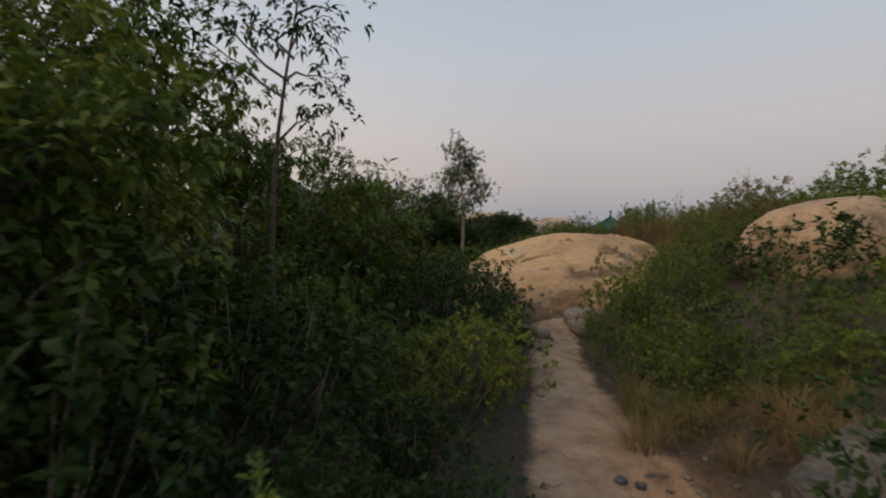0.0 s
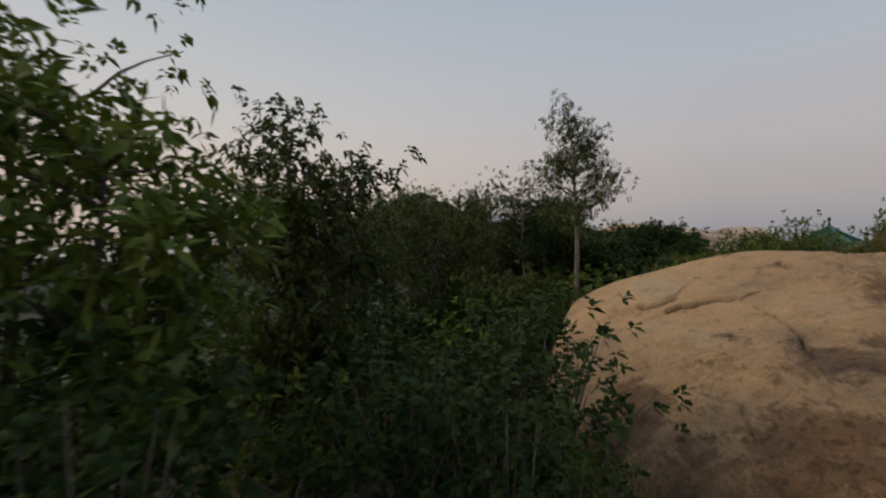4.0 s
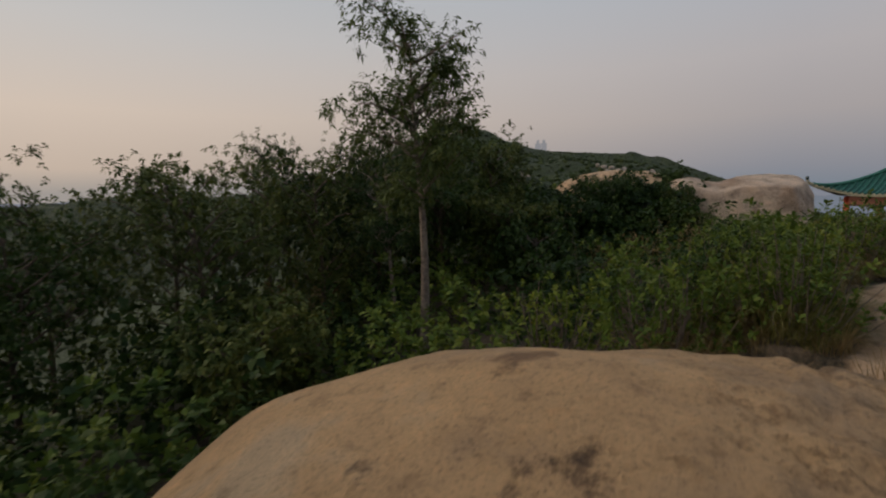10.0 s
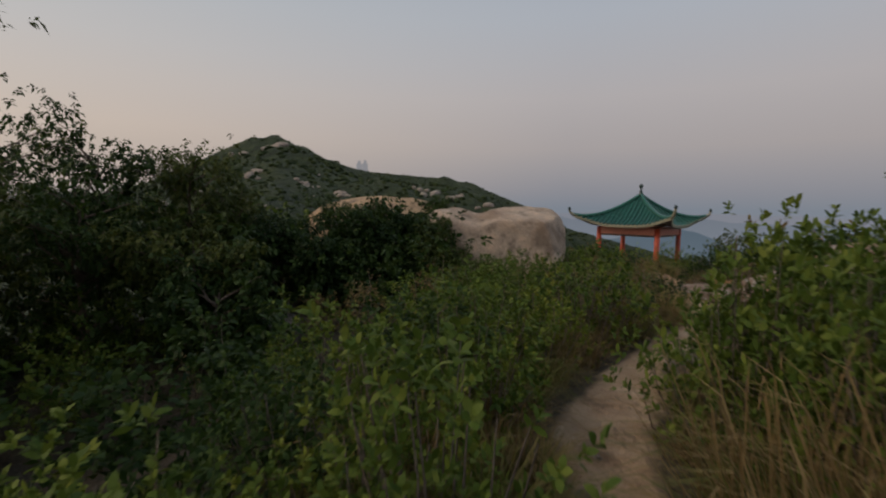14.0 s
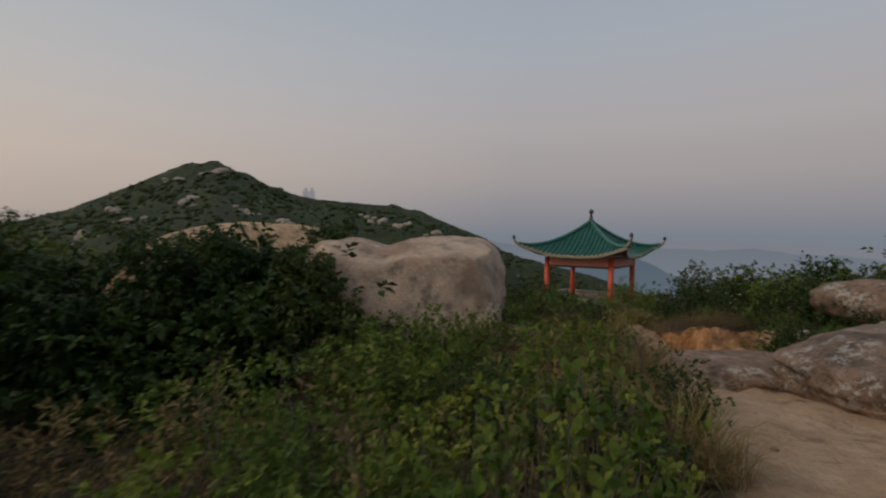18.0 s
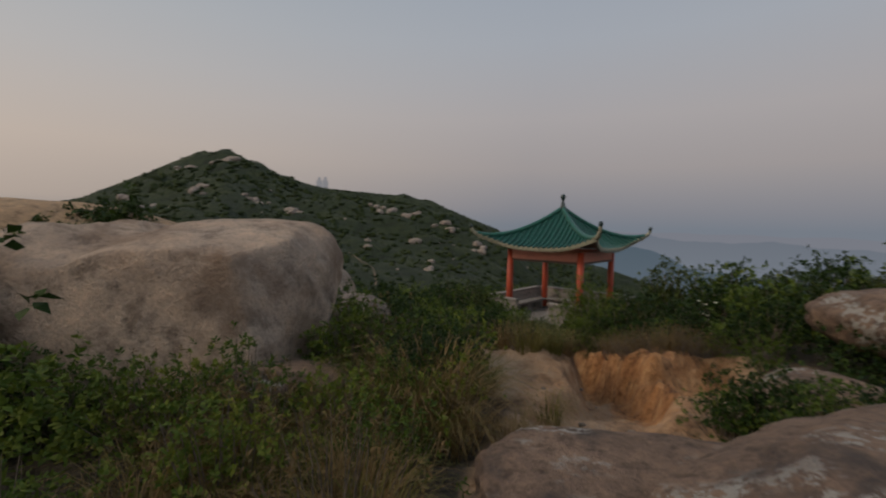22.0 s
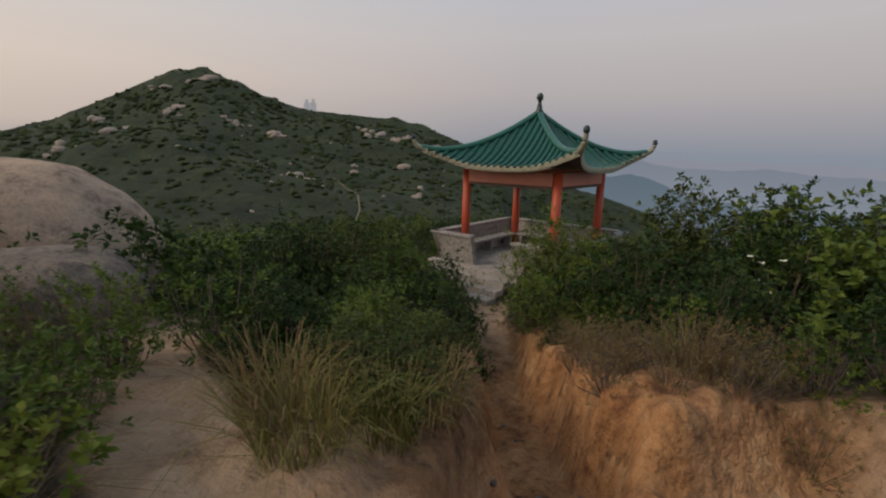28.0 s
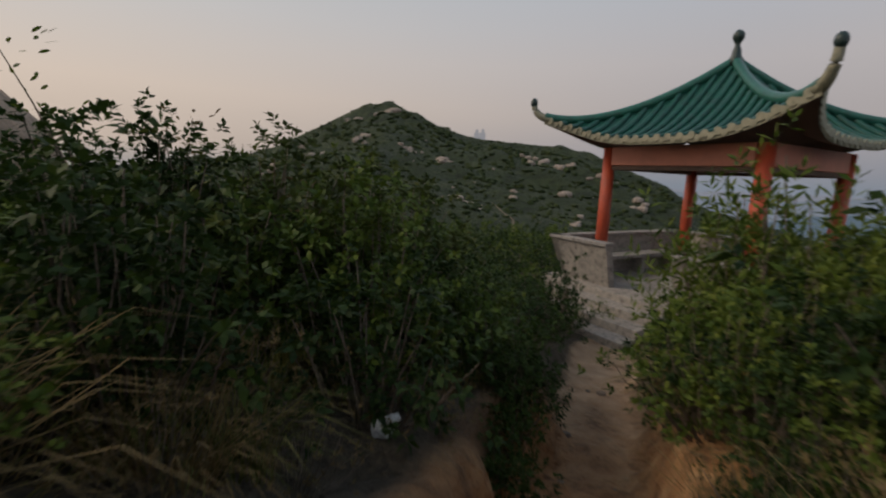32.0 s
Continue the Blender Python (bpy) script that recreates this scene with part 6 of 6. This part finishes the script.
tree_at(0.68, 17.4, 5.4, 0.085, 0.95, 0.55, 24, 400, 0.095, 0.032, 31, MAT_PALEBARK, MAT_LEAF_TREE, "slender tree with a pale trunk and airy crown")
tree_at(-0.8, 19.0, 3.6, 0.06, 0.85, 0.5, 18, 240, 0.09, 0.034, 32, MAT_PALEBARK, MAT_LEAF_DARK, "thin pale-trunked tree in the scrub")
tree_at(-4.5, 19.6, 4.4, 0.07, 1.0, 0.55, 16, 120, 0.09, 0.036, 33, MAT_BARK, MAT_LEAF_TREE, "sparse small tree above the bushes")
SLOPE_TREES = [(-1.9, 1.2, 1.9, 0.8), (-2.6, 0.4, 2.1, 1.0), (-3.3, 3.4, 4.0, 1.4), (-3.8, 6.2, 4.6, 1.5), (-2.7, 1.8, 2.5, 1.0), (-3.0, 8.0, 3.7, 1.3), (-4.6, 4.6, 4.6, 1.6), (-2.2, 10.4, 3.6, 1.2), (-2.9, 6.7, 3.3, 1.0),
               (-4.2, 14.5, 2.8, 1.4), (-5.0, 17.5, 3.4, 1.4), (-2.6, 16.2, 3.0, 1.2), (-0.6, 15.4, 1.2, 0.9), (-3.6, 20.6, 3.8, 1.3), (0.0, 22.8, 3.9, 1.0), (-1.3, 22.2, 4.2, 1.1), (-0.9, 25.0, 3.2, 1.2),
               (-6.2, 15.8, 3.2, 1.4), (-2.2, 18.6, 3.4, 1.1), (3.7, 25.2, 2.9, 0.75), (2.9, 25.2, 2.7, 0.8), (-5.2, 2.6, 4.2, 1.5), (-5.4, 6.8, 4.6, 1.8), (-2.7, 3.3, 2.4, 0.9), (-2.0, 10.2, 3.0, 0.85), (-2.3, 2.2, 2.6, 1.0), (-3.9, 5.4, 2.6, 1.1),
               (-0.6, 21.0, 3.4, 1.2), (0.9, 21.4, 2.5, 0.9), (1.2, 23.5, 2.7, 0.9), (-2.2, 20.8, 3.8, 1.3), (-3.4, 21.9, 4.1, 1.4), (0.3, 24.0, 3.2, 1.0), (1.7, 20.5, 2.0, 0.8), (-4.6, 20.4, 3.6, 1.4), (2.4, 23.2, 2.3, 0.8),
               (4.1, 24.7, 2.75, 0.7), (3.3, 24.2, 2.8, 0.8), (4.5, 24.3, 2.1, 0.6), (2.6, 24.6, 2.9, 0.9), (4.15, 25.0, 2.7, 0.6), (4.4, 27.4, 3.2, 0.6), (3.9, 26.7, 3.0, 0.6)]
for i, (x, y, top, r) in enumerate(SLOPE_TREES):
    tree_at(x, y, top, 0.07, r, 0.12, 30, 185 if y < 5 else 215, 0.10, 0.052, 50 + i, MAT_BARK, MAT_LEAF_LIGHT if y < 5 and i % 3 == 2 else MAT_LEAF_MID if y < 9 and i else MAT_LEAF_DARK if (y > 20 or top < 2.9) and i % 2 else MAT_LEAF_OLIVE, "dense leafy small tree on the slope below the trail")
tree_at(-1.2, 7.5, 2.8, 0.05, 0.75, 0.35, 20, 130, 0.17, 0.045, 70, MAT_BARK, MAT_LEAF_MID, "small tree with whorls of long narrow leaves", droop=0.15)
tree_at(-1.9, 5.15, 5.3, 0.05, 1.0, 0.60, 14, 90, 0.11, 0.045, 71, MAT_BARK, MAT_LEAF_DARK, "thin bare-stemmed young tree with a sparse crown", lean=(0.25, 0.1))
for i, (x, y, q, h) in enumerate([(15.0, 31.4, 1.9, 1.05), (16.7, 32.3, 2.0, 1.1), (14.4, 33.4, 1.5, 1.0), (18.2, 31.0, 2.0, 1.0), (16.2, 29.9, 1.6, 0.95), (14.7, 30.0, 1.3, 1.0), (17.6, 28.6, 1.4, 0.9),
                                  (13.7, 31.9, 1.3, 1.0), (11.9, 24.5, 0.95, 0.85), (12.6, 24.0, 0.8, 0.8), (10.4, 27.5, 0.8, 0.75), (9.7, 28.2, 0.8, 0.85), (10.3, 28.7, 0.8, 0.9), (10.75, 28.3, 0.6, 0.9), (9.2, 28.9, 0.8, 0.85), (10.2, 31.1, 1.3, 1.0), (9.5, 31.0, 1.4, 0.95), (8.9, 30.5, 1.4, 0.9), (10.9, 31.7, 0.75, 1.0), (9.9, 32.0, 1.5, 1.0)]):
    plant(SHRUBS["big"][(1, 2)[i % 2] if x > 14 else i % 3], x, y, q, h)


# ---- small things ----
def build_stones():
    rng = np.random.default_rng(5)
    kinds = [rock_mesh("stone", (1, 0.8, 0.55), 40 + i, MAT_STONE if i % 2 else MAT_DARKSTONE, 3, 0.16, 2.7) for i in range(4)]
    for x, y, s, k, text in ((1.2, 7.4, 0.72, 0, "dark rounded stone at the trail's edge"), (1.65, 7.7, 0.36, 1, "pale flat stone on the trail"), (2.62, 8.5, 0.72, 1, "pale flat rock under a shrub"),
                             (2.5, 8.1, 0.55, 3, "weathered white stone beside the trail"), (1.5, 8.35, 0.2, 3, "small pale stone on the trail"), (7.1, 18.0, 0.9, 0, "flat dark rock beside the trail"), (2.2, 2.2, 0.3, 1, "pale stone sunk in bare ground"),
                             (13.95, 27.4, 0.34, 2, "dark stone on the sandy bank"), (13.9, 26.95, 0.16, 3, "pale chipped stone on the sandy bank"), (13.75, 27.0, 0.12, 1, "small pale stone on the sandy bank"),
                             (9.55, 24.0, 0.22, 1, "small pale stone on the sand"), (13.9, 26.3, 0.14, 1, "pale stone on the sandy bank"), (12.6, 26.9, 0.10, 3, "small pale stone on the sandy bank")):
        put("stone", kinds[k], (x, y, gz(x, y) - 0.06 * s), (0, 0, rng.uniform(0, 360)), s, text, "stone")
    put("rock", rock_mesh("rock_flat", (1.6, 1.1, 0.26), 44, MAT_DARKSTONE, 5, 0.14, 2.8, 0.4), (2.9, 2.65, gz(2.9, 2.65) - 0.1), (4, -7, 24), 1, "flat dark lichen-stained rock sunk in bare ground", "rock")
    for i in range(46):
        x, y = 1.85 + rng.normal(0, 0.28), 3.1 + rng.normal(0, 0.6)
        if float(to_trail(np.array([x]), np.array([y]))[0][0]) > 0.35:
            put("pebble", kinds[i % 4], (x, y, gz(x, y) - 0.008), (0, 0, rng.uniform(0, 360)), rng.uniform(0.025, 0.07), "small chip of stone beside the sandy trail", "stone", "stone chips beside the trail")
    for i in range(90):
        k = int(rng.integers(40, len(LINE) - 10))
        off = rng.normal(0, 0.55)
        x, y = LINE[k, 0] - WAY[k, 1] * off, LINE[k, 1] + WAY[k, 0] * off
        if float(slab_r(np.array(x), np.array(y))) < 1.0:
            continue
        put("pebble", kinds[i % 4], (x, y, gz(x, y) - 0.01), (0, 0, rng.uniform(0, 360)), rng.uniform(0.03, 0.10), "small loose pebble on the sandy trail", "stone", "pebbles on the trail")


build_stones()


def build_bag():
    bm = bmesh.new()
    bmesh.ops.create_icosphere(bm, subdivisions=4, radius=1.0)
    for v in bm.verts:
        p = v.co.copy()
        d = 1 + 0.28 * noise.noise(p * 1.8) + 0.20 * noise.noise(p * 4.5) + 0.1 * abs(noise.noise(p * 9))
        v.co = Vector((p.x * 0.085 * d, p.y * 0.06 * d, p.z * 0.075 * d + 0.06))
        if p.z > 0.5 and p.x > 0:
            v.co.x += 0.05
            v.co.z += 0.03
    me = bpy.data.meshes.new("plastic_bag")
    bm.to_mesh(me)
    bm.free()
    me.materials.append(MAT_PLASTIC)
    put("plastic_bag", me, (10.86, 30.24, gz(10.86, 30.24) - 0.005), (0, 0, 30), 0.62, "crumpled white plastic bag on bare soil", "litter")


build_bag()


def build_sprigs():
    """Thin weed stalks that stand above the shrubs."""
    rng = np.random.default_rng(12)

    def stalk(seed, h):
        r = np.random.default_rng(seed)
        t = np.linspace(0, 1, 7)
        line = np.stack([0.12 * h * np.sin(t * 3 + seed) * t, 0.1 * h * np.cos(t * 2.3 + seed) * t, t * h], -1)
        ob = new("weed_stalk")
        V, F = tube(line, 0.006 * (1 - 0.75 * t) * (0.6 + h / 2), 4)
        part("stem", mesh_of("stem", V, F, MAT_TWIG, True), None, ob)
        n = 64
        k = r.uniform(0.35, 1, n)
        base = np.stack([np.interp(k, t, line[:, i]) for i in range(3)], -1)
        a = r.uniform(0, 6.3, n)
        along = np.stack([np.cos(a), np.sin(a), r.uniform(0.1, 1.0, n)], -1)
        base = base + along * (r.uniform(0, 0.12, n) * h)[:, None]
        V, F = leaves(base, along, 0.036, 0.012, r, 0.1)
        part("foliage", mesh_of("foliage", V, F, MAT_LEAF_DRY if seed % 2 else MAT_LEAF_MID), None, ob)
        return tagged(ob, "thin leggy weed stalk above the shrubs", "weed", "weed stalks")

    protos = [stalk(i, 1.0) for i in range(1, 5)]
    spots = [(9.4, 30.8, 1.4), (9.9, 31.4, 1.4), (10.1, 31.0, 1.3), (9.1, 30.2, 1.4), (10.4, 31.8, 1.3), (9.0, 31.5, 1.4)]
    for i in range(16):
        spots.append((rng.uniform(6.3, 9.0), rng.uniform(7.5, 15.5), rng.uniform(0.9, 1.5)))
    for i in range(26):
        spots.append((rng.uniform(1.5, 6.0), rng.uniform(18.0, 21.5), rng.uniform(0.9, 1.3)))
    for i, (x, y, h) in enumerate(spots):
        if open_ground(x, y, 0.05) and float(to_trail(np.array([x]), np.array([y]))[0][0]) > 0.9:
            plant(protos[i % 4], x, y, h)


build_sprigs()


def build_twigs():
    """Dry fallen sticks on the trail and bare branches in the brush."""
    rng = np.random.default_rng(31)

    def stick(seed):
        r = np.random.default_rng(seed)
        t = np.linspace(0, 1, 6)
        line = np.stack([t - 0.5, 0.12 * np.sin(t * 4 + seed), 0.02 + 0.03 * np.abs(np.sin(t * 5 + seed))], -1)
        chunks = [tube(line, 0.012 * (1 - 0.6 * t), 5)]
        for f in (0.4, 0.65):
            p = np.array([np.interp(f, t, line[:, i]) for i in range(3)])
            q = p + np.array([0.22, r.choice([-1, 1]) * 0.2, 0.04])
            chunks.append(tube(np.linspace(p, q, 4), np.linspace(0.006, 0.003, 4), 4))
        V, F = joined(chunks)
        return tagged(new("stick", mesh_of("stick", V, F, MAT_TWIG, True)), "dry fallen stick lying on the ground", "stick", "fallen sticks")

    protos = [stick(i) for i in range(3)]
    for i, (x, y, s) in enumerate([(0.75, 3.1, 0.35), (0.95, 3.5, 0.28), (1.3, 4.6, 0.3), (1.7, 6.4, 0.25), (9.9, 25.5, 0.4), (10.4, 30.0, 0.5), (10.8, 29.7, 0.35), (11.0, 30.9, 0.4), (10.3, 29.4, 0.6),
                                   (8.6, 27.9, 0.4), (8.5, 28.3, 0.35), (9.2, 26.3, 0.5), (10.6, 30.6, 0.45), (9.9, 29.2, 0.5)]):
        plant(protos[i % 3], x, y, s, 1.0, 0.04)


build_twigs()


def build_blossom():
    spray = new("blossom_spray")
    rng = np.random.default_rng(8)
    line = np.linspace((0, 0, -1.0), (0, 0, 0.1), 6) + rng.normal(size=(6, 3)) * 0.02
    V, F = tube(line, np.linspace(0.012, 0.005, 6), 5)
    part("stem", mesh_of("stem", V, F, MAT_TWIG, True), None, spray)
    for i in range(9):
        c = rng.normal(size=3) * np.array([0.16, 0.12, 0.14])
        a = np.linspace(0, 2 * math.pi, 5, endpoint=False)
        V, F = leaves(np.repeat(c[None], 5, 0), np.stack([np.cos(a), np.sin(a), np.full(5, 0.3)], -1), 0.045, 0.035, rng, 0.1)
        part("blossom", mesh_of("blossom", V, F, MAT_PETAL), None, spray, "pale cream blossom")
    spray.matrix_world = pose(14.35, 29.5, 1.3)
    tagged(spray, "spray of pale cream blossoms on a dark bush", "flower")


build_blossom()
